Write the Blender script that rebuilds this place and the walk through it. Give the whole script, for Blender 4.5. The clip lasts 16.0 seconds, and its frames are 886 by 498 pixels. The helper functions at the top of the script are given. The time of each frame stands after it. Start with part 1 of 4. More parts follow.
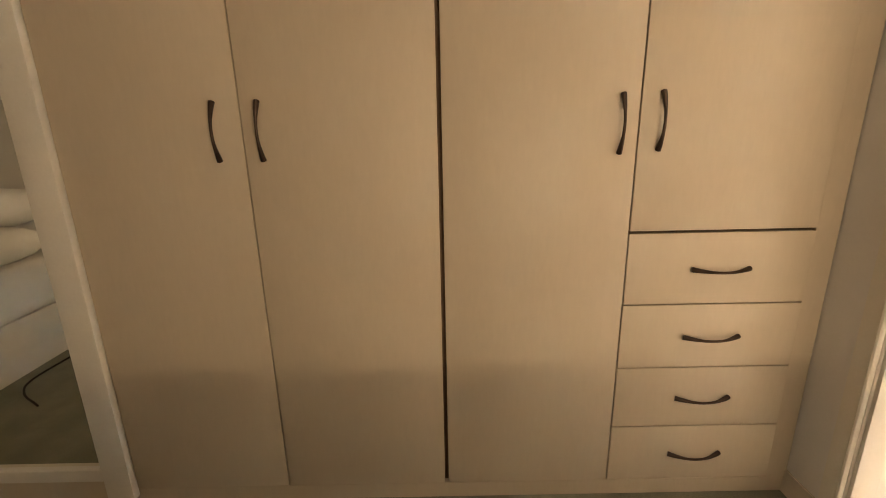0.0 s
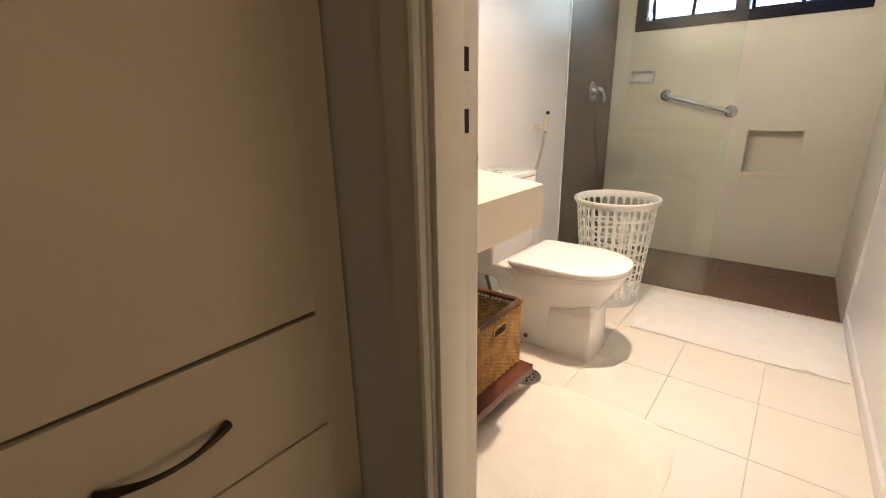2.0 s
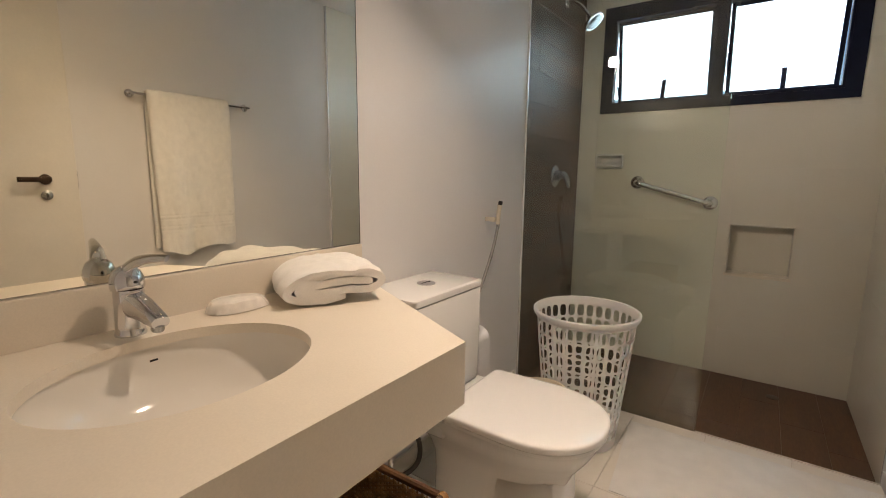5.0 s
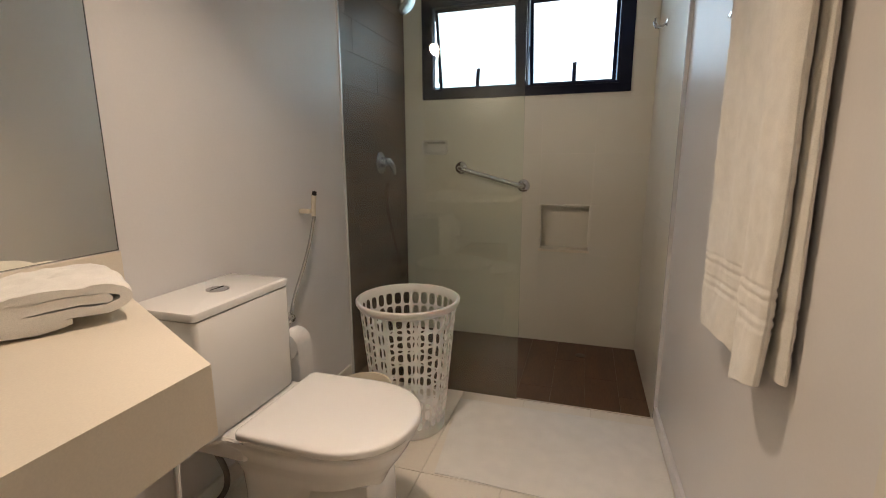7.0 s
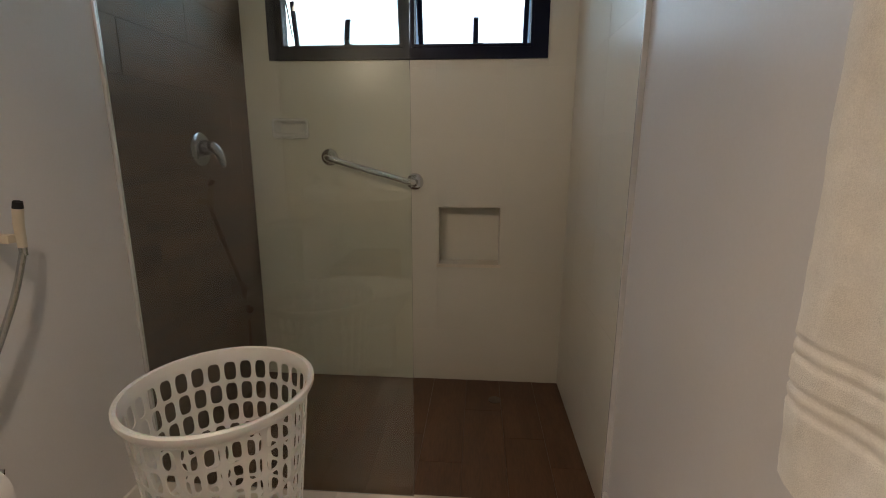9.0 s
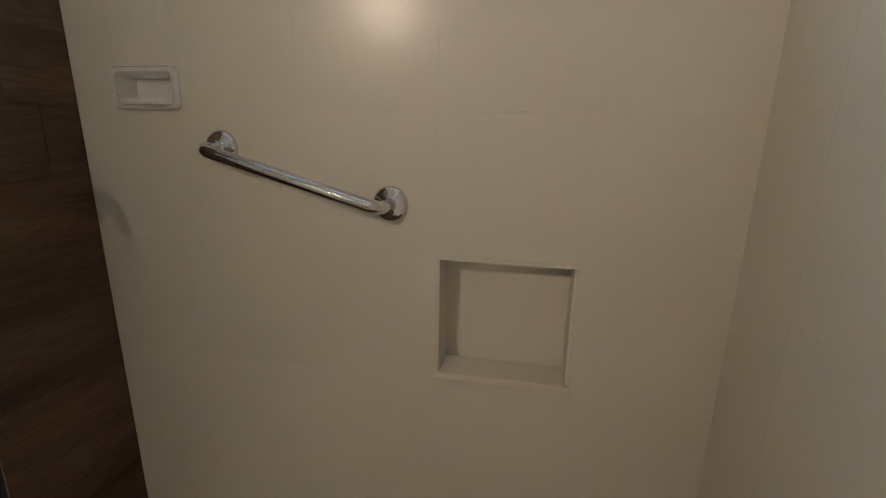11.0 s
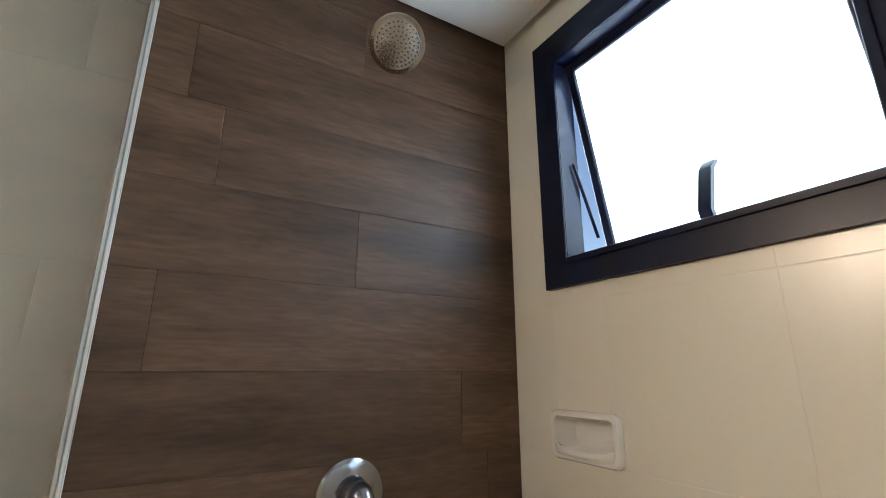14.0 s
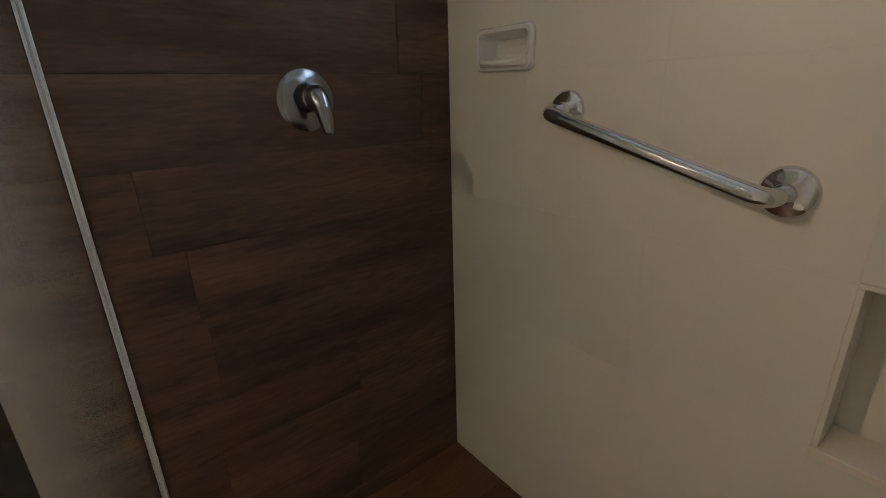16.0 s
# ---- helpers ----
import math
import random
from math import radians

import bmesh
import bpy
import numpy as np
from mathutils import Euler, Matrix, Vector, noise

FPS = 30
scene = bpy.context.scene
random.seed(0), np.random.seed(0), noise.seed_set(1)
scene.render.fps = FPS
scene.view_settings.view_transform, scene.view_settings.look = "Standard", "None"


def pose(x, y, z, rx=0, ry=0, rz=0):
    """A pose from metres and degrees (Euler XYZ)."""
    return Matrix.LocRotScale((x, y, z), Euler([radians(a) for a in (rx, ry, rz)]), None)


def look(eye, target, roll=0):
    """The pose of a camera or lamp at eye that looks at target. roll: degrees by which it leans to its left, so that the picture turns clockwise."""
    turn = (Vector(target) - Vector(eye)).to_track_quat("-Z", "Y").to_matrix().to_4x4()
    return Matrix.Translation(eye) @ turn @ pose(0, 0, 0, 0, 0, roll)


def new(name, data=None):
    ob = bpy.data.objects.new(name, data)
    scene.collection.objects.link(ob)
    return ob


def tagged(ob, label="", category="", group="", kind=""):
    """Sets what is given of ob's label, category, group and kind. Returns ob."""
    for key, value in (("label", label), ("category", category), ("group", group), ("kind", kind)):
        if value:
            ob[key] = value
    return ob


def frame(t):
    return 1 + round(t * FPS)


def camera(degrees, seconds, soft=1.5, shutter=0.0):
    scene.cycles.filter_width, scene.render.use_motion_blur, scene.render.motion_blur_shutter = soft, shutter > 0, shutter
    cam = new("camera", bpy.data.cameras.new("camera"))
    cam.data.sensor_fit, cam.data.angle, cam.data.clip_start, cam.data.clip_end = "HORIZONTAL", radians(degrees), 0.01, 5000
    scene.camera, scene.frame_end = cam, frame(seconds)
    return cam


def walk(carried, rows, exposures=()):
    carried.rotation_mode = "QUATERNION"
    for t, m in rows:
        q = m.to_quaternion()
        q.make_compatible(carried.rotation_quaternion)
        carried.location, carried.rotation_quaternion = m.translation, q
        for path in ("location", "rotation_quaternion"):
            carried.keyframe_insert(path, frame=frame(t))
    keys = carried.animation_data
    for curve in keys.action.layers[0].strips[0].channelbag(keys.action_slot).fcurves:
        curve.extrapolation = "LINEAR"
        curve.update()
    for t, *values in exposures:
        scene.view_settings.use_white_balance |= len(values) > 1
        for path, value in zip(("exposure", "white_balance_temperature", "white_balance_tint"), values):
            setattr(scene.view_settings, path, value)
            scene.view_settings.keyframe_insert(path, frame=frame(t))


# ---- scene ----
cam = camera(88.7, 16.0, soft=0.95)
PATH = [
    (0, (1.926, -1.208, 1.105), (0.0, -1.213, 0.568), -1.2),
    (0.5, (1.746, -1.039, 1.097), (-0.136, -0.643, 0.545), -0.3),
    (1, (1.508, -0.93, 1.115), (-0.208, -0.08, 0.54), -1.7),
    (1.5, (1.376, -0.788, 1.123), (-0.024, 0.515, 0.536), -0.6),
    (2, (1.298, -0.582, 1.123), (0.117, 0.916, 0.523), -1.1),
    (2.5, (1.267, -0.435, 1.115), (0.257, 1.154, 0.441), -0.4),
    (3, (1.238, -0.275, 1.119), (0.449, 1.435, 0.444), -0.2),
    (3.5, (1.203, -0.149, 1.119), (0.543, 1.618, 0.454), 0.4),
    (4, (1.162, -0.036, 1.138), (0.266, 1.647, 0.535), -0.4),
    (4.5, (1.12, 0.017, 1.169), (-0.013, 1.607, 0.737), 0.1),
    (4.7, (1.113, 0.021, 1.188), (-0.041, 1.614, 0.828), 0.2),
    (6.8, (1.233, 0.173, 1.239), (0.566, 2.037, 0.957), 0.3),
    (7, (1.25, 0.196, 1.215), (0.661, 2.07, 0.836), -0.3),
    (7.5, (1.25, 0.26, 1.161), (0.967, 2.163, 0.613), -0.9),
    (8, (1.221, 0.425, 1.16), (1.023, 2.356, 0.677), -0.1),
    (8.5, (1.219, 0.702, 1.187), (0.974, 2.631, 0.719), 0.4),
    (9, (1.163, 1.0, 1.205), (1.016, 2.949, 0.782), 0.2),
    (9.2, (1.152, 1.133, 1.284), (1.093, 3.072, 0.794), 0.9),
    (11.3, (1.179, 2.4, 1.218), (0.617, 4.25, 0.706), 0.9),
    (11.5, (1.137, 2.463, 1.22), (0.288, 4.2, 0.711), 0.8),
    (12, (1.087, 2.569, 1.213), (-0.4, 3.819, 0.738), 1.0),
    (12.5, (1.034, 2.546, 1.256), (-0.691, 3.51, 0.946), 1.1),
    (13, (1.003, 2.554, 1.301), (-0.752, 3.51, 1.221), 0.4),
    (13.5, (0.969, 2.545, 1.368), (-0.763, 3.522, 1.584), 0.7),
    (14, (0.944, 2.53, 1.445), (-0.726, 3.501, 1.965), 0.1),
    (14.5, (0.945, 2.521, 1.471), (-0.684, 3.514, 2.07), 0.2),
    (15, (1.017, 2.505, 1.393), (-0.636, 3.612, 1.603), -0.9),
    (15.5, (1.086, 2.577, 1.257), (-0.613, 3.587, 0.949), -1.7),
    (16, (1.061, 2.427, 1.222), (-0.42, 3.588, 0.562), -1.7),
]
EXPOSURE = [(0.0, 2.2), (0.5, 1.95), (1.0, 1.5), (1.5, 1.05), (2.0, 0.5), (2.5, 0.18), (3.0, -0.05), (3.5, -0.3), (4.5, -0.48), (6.8, -0.66),
            (7.5, -0.72), (8.5, -0.95), (9.2, -1.0), (11.3, -0.36), (11.5, -0.32), (12.0, -0.36), (12.5, 0.22), (13.0, 0.62), (13.5, 0.70), (14.0, 0.35), (14.5, 0.02),
            (15.0, -0.83), (15.5, -0.85), (16.0, -0.65)]
walk(cam, [(t, look(eye, target, roll)) for t, eye, target, roll in PATH], EXPOSURE)

# ---------------------------------------------------------------- light
world = bpy.data.worlds.new("sky")
scene.world = world
world.use_nodes = True
_nt = world.node_tree
_sky = _nt.nodes.new("ShaderNodeTexSky")
_sky.sky_type, _sky.sun_disc = "NISHITA", False
_sky.sun_elevation, _sky.sun_rotation = radians(55), radians(200)
_nt.links.new(_sky.outputs[0], _nt.nodes["Background"].inputs[0])
_nt.nodes["Background"].inputs[1].default_value = 0.15


def lamp(name, kind, m, energy, color, **kw):
    data = bpy.data.lights.new(name, kind)
    data.energy, data.color = energy, color
    if "size" in kw:
        data.shape, data.size, data.size_y = "RECTANGLE", kw["size"], kw["size_y"]
    if "disk" in kw:
        data.shape, data.size = "DISK", kw["disk"]
    if "spread" in kw:
        data.spread = radians(kw["spread"])
    if "radius" in kw:
        data.shadow_soft_size = kw["radius"]
    if "angle" in kw:
        data.angle = radians(kw["angle"])
    ob = new(name, data)
    ob.matrix_world = m
    return ob


WARM = (1.0, 0.775, 0.60)
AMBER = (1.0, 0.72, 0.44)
lamp("sun", "SUN", look((0, 0, 0), (0.35, 0.9, -1.4)), 2.5, (1.0, 0.95, 0.88), angle=0.5)
lamp("sky_light_window", "AREA", look((0.5, 4.0, 2.35), (0.5, 3.3, 1.95)), 165, (0.75, 0.87, 1.0), size=3.4, size_y=1.1)
lamp("downlight_main", "AREA", look((0.72, 1.12, 2.385), (0.72, 1.12, 0)), 13.0, WARM, disk=0.075, spread=106)
# fill added above the entry to brighten the counter and door-side wall
lamp("entry_fill_light", "AREA", look((1.00, 0.34, 2.385), (1.00, 0.34, 0)), 0.9, WARM, disk=0.075, spread=110)
lamp("mirror_spot_light", "AREA", look((0.098, 1.125, 2.052), (1.15, 3.3, 1.45)), 2.8, WARM, disk=0.075, spread=75)
lamp("mirror_spot_light_side", "AREA", look((0.104, 1.022, 2.020), (1.65, 0.80, 1.15)), 2.1, AMBER, disk=0.075, spread=95)
# unseen bedroom lamps, added to light the wardrobe from above and from low
lamp("bedroom_overhead_fill", "AREA", look((2.3, -0.65, 2.58), (2.3, -0.65, 0)), 1.7, AMBER, disk=0.30)
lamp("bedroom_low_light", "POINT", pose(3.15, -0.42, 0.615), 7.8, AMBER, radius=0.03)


# ---------------------------------------------------------------- materials
def material(name, color, rough=0.5, metal=0.0, spread=0.0, scale=6.0, fine=0.0, fine_scale=120.0, bump=0.0, bump_scale=200.0,
             stretch=(1, 1, 1), rough_spread=0.0, coat=0.0, per_piece=0.0, second=None, **extra):
    """A procedural surface: base colour varied at two scales, with fine relief."""
    m = bpy.data.materials.new(name)
    m.use_nodes = True
    nt, bsdf = m.node_tree, m.node_tree.nodes["Principled BSDF"]
    link = nt.links.new
    bsdf.inputs["Metallic"].default_value = metal
    bsdf.inputs["Roughness"].default_value = rough
    bsdf.inputs["Coat Weight"].default_value = coat
    for key, value in extra.items():
        bsdf.inputs[key.replace("_", " ")].default_value = value
    coord = nt.nodes.new("ShaderNodeTexCoord")
    info = nt.nodes.new("ShaderNodeObjectInfo")
    shift = nt.nodes.new("ShaderNodeVectorMath")
    shift.operation = "ADD"
    far = nt.nodes.new("ShaderNodeVectorMath")
    far.operation = "SCALE"
    far.inputs[0].default_value = (7.3, 3.1, 5.7)
    link(info.outputs["Random"], far.inputs["Scale"])
    link(coord.outputs["Object"], shift.inputs[0])
    if per_piece:
        link(far.outputs[0], shift.inputs[1])
    mapping = nt.nodes.new("ShaderNodeMapping")
    mapping.inputs["Scale"].default_value = stretch
    link(shift.outputs[0], mapping.inputs["Vector"])

    def noise_node(sc, detail=4.0):
        n = nt.nodes.new("ShaderNodeTexNoise")
        n.inputs["Scale"].default_value, n.inputs["Detail"].default_value = sc, detail
        link(mapping.outputs[0], n.inputs["Vector"])
        return n

    broad, grain = noise_node(scale, 5.0), noise_node(fine_scale, 3.0)
    mixed = nt.nodes.new("ShaderNodeMix")
    mixed.data_type = "RGBA"
    dark = second or tuple(c * (1 - spread) for c in color)
    light = tuple(min(1, c * (1 + spread * 0.4)) for c in color)
    mixed.inputs["A"].default_value, mixed.inputs["B"].default_value = (*dark, 1), (*light, 1)
    ramp = nt.nodes.new("ShaderNodeMapRange")
    ramp.inputs["From Min"].default_value, ramp.inputs["From Max"].default_value = 0.3, 0.7
    link(broad.outputs["Fac"], ramp.inputs["Value"])
    link(ramp.outputs[0], mixed.inputs["Factor"])
    value = nt.nodes.new("ShaderNodeHueSaturation")
    span = nt.nodes.new("ShaderNodeMapRange")
    span.inputs["From Min"].default_value, span.inputs["From Max"].default_value = 0.25, 0.75
    span.inputs["To Min"].default_value, span.inputs["To Max"].default_value = 1 - fine, 1 + fine
    link(grain.outputs["Fac"], span.inputs["Value"])
    tone = nt.nodes.new("ShaderNodeMapRange")
    tone.inputs["To Min"].default_value, tone.inputs["To Max"].default_value = 1 - per_piece, 1 + per_piece
    link(info.outputs["Random"], tone.inputs["Value"])
    both = nt.nodes.new("ShaderNodeMath")
    both.operation = "MULTIPLY"
    link(span.outputs[0], both.inputs[0])
    link(tone.outputs[0], both.inputs[1])
    link(both.outputs[0], value.inputs["Value"])
    link(mixed.outputs["Result"], value.inputs["Color"])
    link(value.outputs[0], bsdf.inputs["Base Color"])
    if rough_spread:
        rr = nt.nodes.new("ShaderNodeMapRange")
        rr.inputs["To Min"].default_value, rr.inputs["To Max"].default_value = max(0, rough - rough_spread), rough + rough_spread
        link(broad.outputs["Fac"], rr.inputs["Value"])
        link(rr.outputs[0], bsdf.inputs["Roughness"])
    if bump:
        relief = noise_node(bump_scale, 3.0)
        b = nt.nodes.new("ShaderNodeBump")
        b.inputs["Strength"].default_value, b.inputs["Distance"].default_value = bump, 0.002
        link(relief.outputs["Fac"], b.inputs["Height"])
        link(b.outputs[0], bsdf.inputs["Normal"])
    return m


PAINT = material("wall_paint", (0.755, 0.74, 0.735), 0.34, spread=0.03, scale=2.5, fine=0.012, bump=0.12, bump_scale=160)
CEIL = material("ceiling_paint", (0.80, 0.79, 0.77), 0.8, spread=0.03, scale=2, bump=0.1)
TRIM = material("trim_paint", (0.76, 0.73, 0.67), 0.38, spread=0.05, scale=5, fine=0.02, bump=0.08, bump_scale=90)
FLOOR = material("floor_tile_glaze", (0.76, 0.71, 0.63), 0.30, spread=0.025, scale=5, fine=0.012, fine_scale=70, bump=0.05, bump_scale=120, per_piece=0.012)
GROUT = material("grout", (0.69, 0.62, 0.53), 0.9, spread=0.25, scale=9, bump=0.3)
WTILE = material("shower_tile_glaze", (0.712, 0.688, 0.603), 0.28, spread=0.03, scale=3, fine=0.01, bump=0.03, bump_scale=40, per_piece=0.008)
WGROUT = material("pale_grout", (0.74, 0.70, 0.63), 0.5, spread=0.06, scale=10, bump=0.1)
PLANK = material("wood_look_tile", (0.140, 0.081, 0.051), 0.48, second=(0.056, 0.031, 0.019), scale=3.4, fine=0.28, fine_scale=34, stretch=(4.0, 0.50, 3.6), Specular_IOR_Level=0.32,
                 bump=0.0, bump_scale=60, rough_spread=0.10, per_piece=0.12)
PLANKFL = material("wood_look_floor_tile", (0.125, 0.060, 0.029), 0.33, second=(0.075, 0.035, 0.017), scale=2.6, fine=0.20, fine_scale=24, stretch=(5.5, 0.8, 5.0),
                   rough_spread=0.08, per_piece=0.05)
DGROUT = material("dark_grout", (0.048, 0.028, 0.020), 0.9, spread=0.3, scale=12)
LAMINATE = material("cream_laminate", (0.60, 0.52, 0.41), 0.42, spread=0.05, scale=2.0, fine=0.02, fine_scale=90, stretch=(1, 1, 0.25), bump=0.05, bump_scale=220)
# carcass coloured dark brown so the slits between fronts look shaded
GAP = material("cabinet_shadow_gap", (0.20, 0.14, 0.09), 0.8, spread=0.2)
BRONZE = material("dark_bronze", (0.075, 0.050, 0.038), 0.34, metal=0.85, spread=0.3, scale=20, bump=0.05)
CERAMIC = material("white_ceramic", (0.80, 0.79, 0.77), 0.10, spread=0.015, scale=3, bump=0.01, coat=0.4)
BOWLGL = material("cream_basin_glaze", (0.80, 0.765, 0.70), 0.10, spread=0.015, scale=3, bump=0.01, coat=0.4)
SEATPL = material("white_seat_plastic", (0.84, 0.83, 0.81), 0.09, spread=0.015, scale=3, bump=0.008)
PLASTIC = material("white_plastic", (0.80, 0.79, 0.76), 0.34, spread=0.04, scale=6, bump=0.06, bump_scale=60, Subsurface_Weight=0.08)
CREAMPL = material("cream_plastic", (0.70, 0.63, 0.50), 0.4, spread=0.08, scale=8)
QUARTZ = material("cream_quartz", (0.76, 0.69, 0.58), 0.30, spread=0.035, scale=5, fine=0.035, fine_scale=260, bump=0.02, rough_spread=0.05)
# chrome with the mixer's dark reflections put into its base colour
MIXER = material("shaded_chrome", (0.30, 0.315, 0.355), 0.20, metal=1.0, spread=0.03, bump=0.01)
CHROME = material("chrome", (0.70, 0.70, 0.71), 0.07, metal=1.0, spread=0.02, bump=0.01)
STEEL = material("brushed_steel", (0.52, 0.52, 0.51), 0.26, metal=1.0, spread=0.08, scale=30, fine=0.06, bump=0.05)
DULL = material("grey_hose", (0.13, 0.11, 0.095), 0.42, metal=0.3, spread=0.15, scale=60, bump=0.3, bump_scale=300)
# near-black: painted shade for holes, slots and gaps, and plain dark parts
DARK = material("dark_hole", (0.012, 0.011, 0.010), 0.8, spread=0.2)
WICKER = material("honey_wicker", (0.62, 0.37, 0.135), 0.45, second=(0.34, 0.18, 0.060), scale=22, fine=0.22, fine_scale=150, bump=0.3, bump_scale=260)
WICKDK = material("dark_wicker_rim", (0.150, 0.072, 0.030), 0.5, spread=0.45, scale=18, fine=0.25, fine_scale=120, bump=0.3, bump_scale=200)
MAHOG = material("red_mahogany", (0.17, 0.055, 0.030), 0.35, second=(0.09, 0.028, 0.018), scale=5, fine=0.18, fine_scale=40, stretch=(5, 0.6, 5), bump=0.06)
TERRY = material("white_terry", (0.84, 0.82, 0.78), 0.95, spread=0.05, scale=34, fine=0.06, fine_scale=420, bump=0.55, bump_scale=600, Sheen_Weight=0.25)
TERRYCR = material("cream_terry", (0.86, 0.835, 0.775), 0.95, spread=0.06, scale=30, fine=0.07, fine_scale=420, bump=0.55, bump_scale=650, Sheen_Weight=0.25)
MATCLOTH = material("bath_mat_cotton", (0.80, 0.78, 0.74), 0.95, spread=0.05, scale=14, fine=0.07, fine_scale=260, bump=0.8, bump_scale=330)
RUG = material("cream_plush", (0.82, 0.77, 0.68), 0.95, spread=0.06, scale=9, fine=0.05, fine_scale=180, bump=0.5, bump_scale=160, Sheen_Weight=0.2)
BLACKAL = material("black_aluminium", (0.006, 0.009, 0.027), 0.32, spread=0.3, scale=10, bump=0.04, Specular_IOR_Level=0.2)
PAPER = material("tissue_paper", (0.82, 0.81, 0.80), 0.95, spread=0.03, scale=30, bump=0.4, bump_scale=240)
ALU = material("white_aluminium", (0.80, 0.80, 0.80), 0.24, metal=0.35, spread=0.08, scale=20)
CARPET = material("grey_green_carpet", (0.24, 0.24, 0.19), 0.95, spread=0.2, scale=8, fine=0.2, fine_scale=200, bump=0.8, bump_scale=260)
LINEN = material("white_bed_linen", (0.74, 0.72, 0.69), 0.9, spread=0.05, scale=10, bump=0.3, bump_scale=200)
SOAPW = material("wrapped_soap", (0.80, 0.76, 0.70), 0.25, spread=0.1, scale=40, bump=0.5, bump_scale=60)
TEAL = material("teal_cloth", (0.008, 0.030, 0.027), 0.8, spread=0.3, scale=20)

MIRROR = material("mirror_silver", (0.90, 0.875, 0.775), 0.015, metal=1.0)

GLASS = bpy.data.materials.new("clear_glass")
GLASS.use_nodes = True
_b = GLASS.node_tree.nodes["Principled BSDF"]
_b.inputs["Base Color"].default_value = (0.89, 0.95, 0.88, 1)
_b.inputs["Roughness"].default_value = 0.0
_b.inputs["IOR"].default_value = 1.62
_b.inputs["Transmission Weight"].default_value = 1.0

FROST = bpy.data.materials.new("frosted_glass")
FROST.use_nodes = True
_t = FROST.node_tree
_tr = _t.nodes.new("ShaderNodeBsdfTranslucent")
_tr.inputs["Color"].default_value = (0.90, 0.95, 0.97, 1)
_gl = _t.nodes.new("ShaderNodeBsdfGlossy")
_gl.inputs["Roughness"].default_value = 0.35
_mx = _t.nodes.new("ShaderNodeMixShader")
_mx.inputs[0].default_value = 0.06
_t.links.new(_tr.outputs[0], _mx.inputs[1])
_t.links.new(_gl.outputs[0], _mx.inputs[2])
_t.links.new(_mx.outputs[0], _t.nodes["Material Output"].inputs["Surface"])

BULB = bpy.data.materials.new("lamp_lens")
BULB.use_nodes = True
_b = BULB.node_tree.nodes["Principled BSDF"]
_b.inputs["Emission Color"].default_value = (1.0, 0.86, 0.66, 1)
_b.inputs["Emission Strength"].default_value = 12.0


# ---------------------------------------------------------------- building helpers
def smooth(me, angle=35):
    for p in me.polygons:
        p.use_smooth = True
    bm = bmesh.new()
    bm.from_mesh(me)
    for e in bm.edges:
        if len(e.link_faces) == 2 and e.calc_face_angle(0) > radians(angle):
            e.smooth = False
    bm.to_mesh(me)
    bm.free()


def mesh_of(name, bm, mat):
    bmesh.ops.recalc_face_normals(bm, faces=bm.faces[:])
    me = bpy.data.meshes.new(name)
    bm.to_mesh(me)
    bm.free()
    me.materials.append(mat)
    smooth(me)
    return me


def thing(name, at, label, category, group="", kind=""):
    ob = new(name)
    ob.empty_display_size = 0.05
    ob.location = at
    return tagged(ob, label, category, group, kind)


def part(name, bm, mat, parent, label=""):
    """Links bm, built in world places, as one mesh under a thing or under a part."""
    ob = new(name, mesh_of(name, bm, mat))
    ob.parent = parent
    if parent.type == "EMPTY":
        ob.matrix_parent_inverse = Matrix.Translation(-Vector(parent.location))
    return tagged(ob, label)


def solid(name, bm, mat, label, category="", group="", kind=""):
    return tagged(new(name, mesh_of(name, bm, mat)), label, category, group, kind)


def box(x0, x1, y0, y1, z0, z1, bevel=0.0, seg=1, bm=None, m=None):
    b = bmesh.new()
    bmesh.ops.create_cube(b, size=1)
    for v in b.verts:
        v.co = Vector(((x0 + x1) / 2 + v.co.x * (x1 - x0), (y0 + y1) / 2 + v.co.y * (y1 - y0), (z0 + z1) / 2 + v.co.z * (z1 - z0)))
    if bevel:
        bmesh.ops.bevel(b, geom=b.edges[:], offset=bevel, segments=seg, profile=0.6, affect="EDGES")
    if m is not None:
        b.transform(m)
    return joined(bm, b)


def joined(bm, b):
    if bm is None:
        return b
    me = bpy.data.meshes.new("tmp")
    b.to_mesh(me)
    b.free()
    bm.from_mesh(me)
    bpy.data.meshes.remove(me)
    return bm


def loft(rings, closed=False, cap=True, bm=None, loop=True):
    """Skins rings of equally many points."""
    b = bmesh.new()
    rows = [[b.verts.new(p) for p in ring] for ring in rings]
    n = len(rows[0])
    pairs = list(zip(rows, rows[1:])) + ([(rows[-1], rows[0])] if closed else [])
    for r0, r1 in pairs:
        for i in range(n if loop else n - 1):
            j = (i + 1) % n
            b.faces.new((r0[i], r0[j], r1[j], r1[i]))
    if cap and not closed:
        b.faces.new(rows[0][::-1])
        b.faces.new(rows[-1])
    return joined(bm, b)


def lathe(profile, m=Matrix(), seg=32, cap=True, bm=None):
    """Turns (radius, height) points round the z axis, then lays the shape by m."""
    rings = [[m @ Vector((r * math.cos(2 * math.pi * i / seg), r * math.sin(2 * math.pi * i / seg), z)) for i in range(seg)] for r, z in profile]
    return loft(rings, cap=cap, bm=bm)


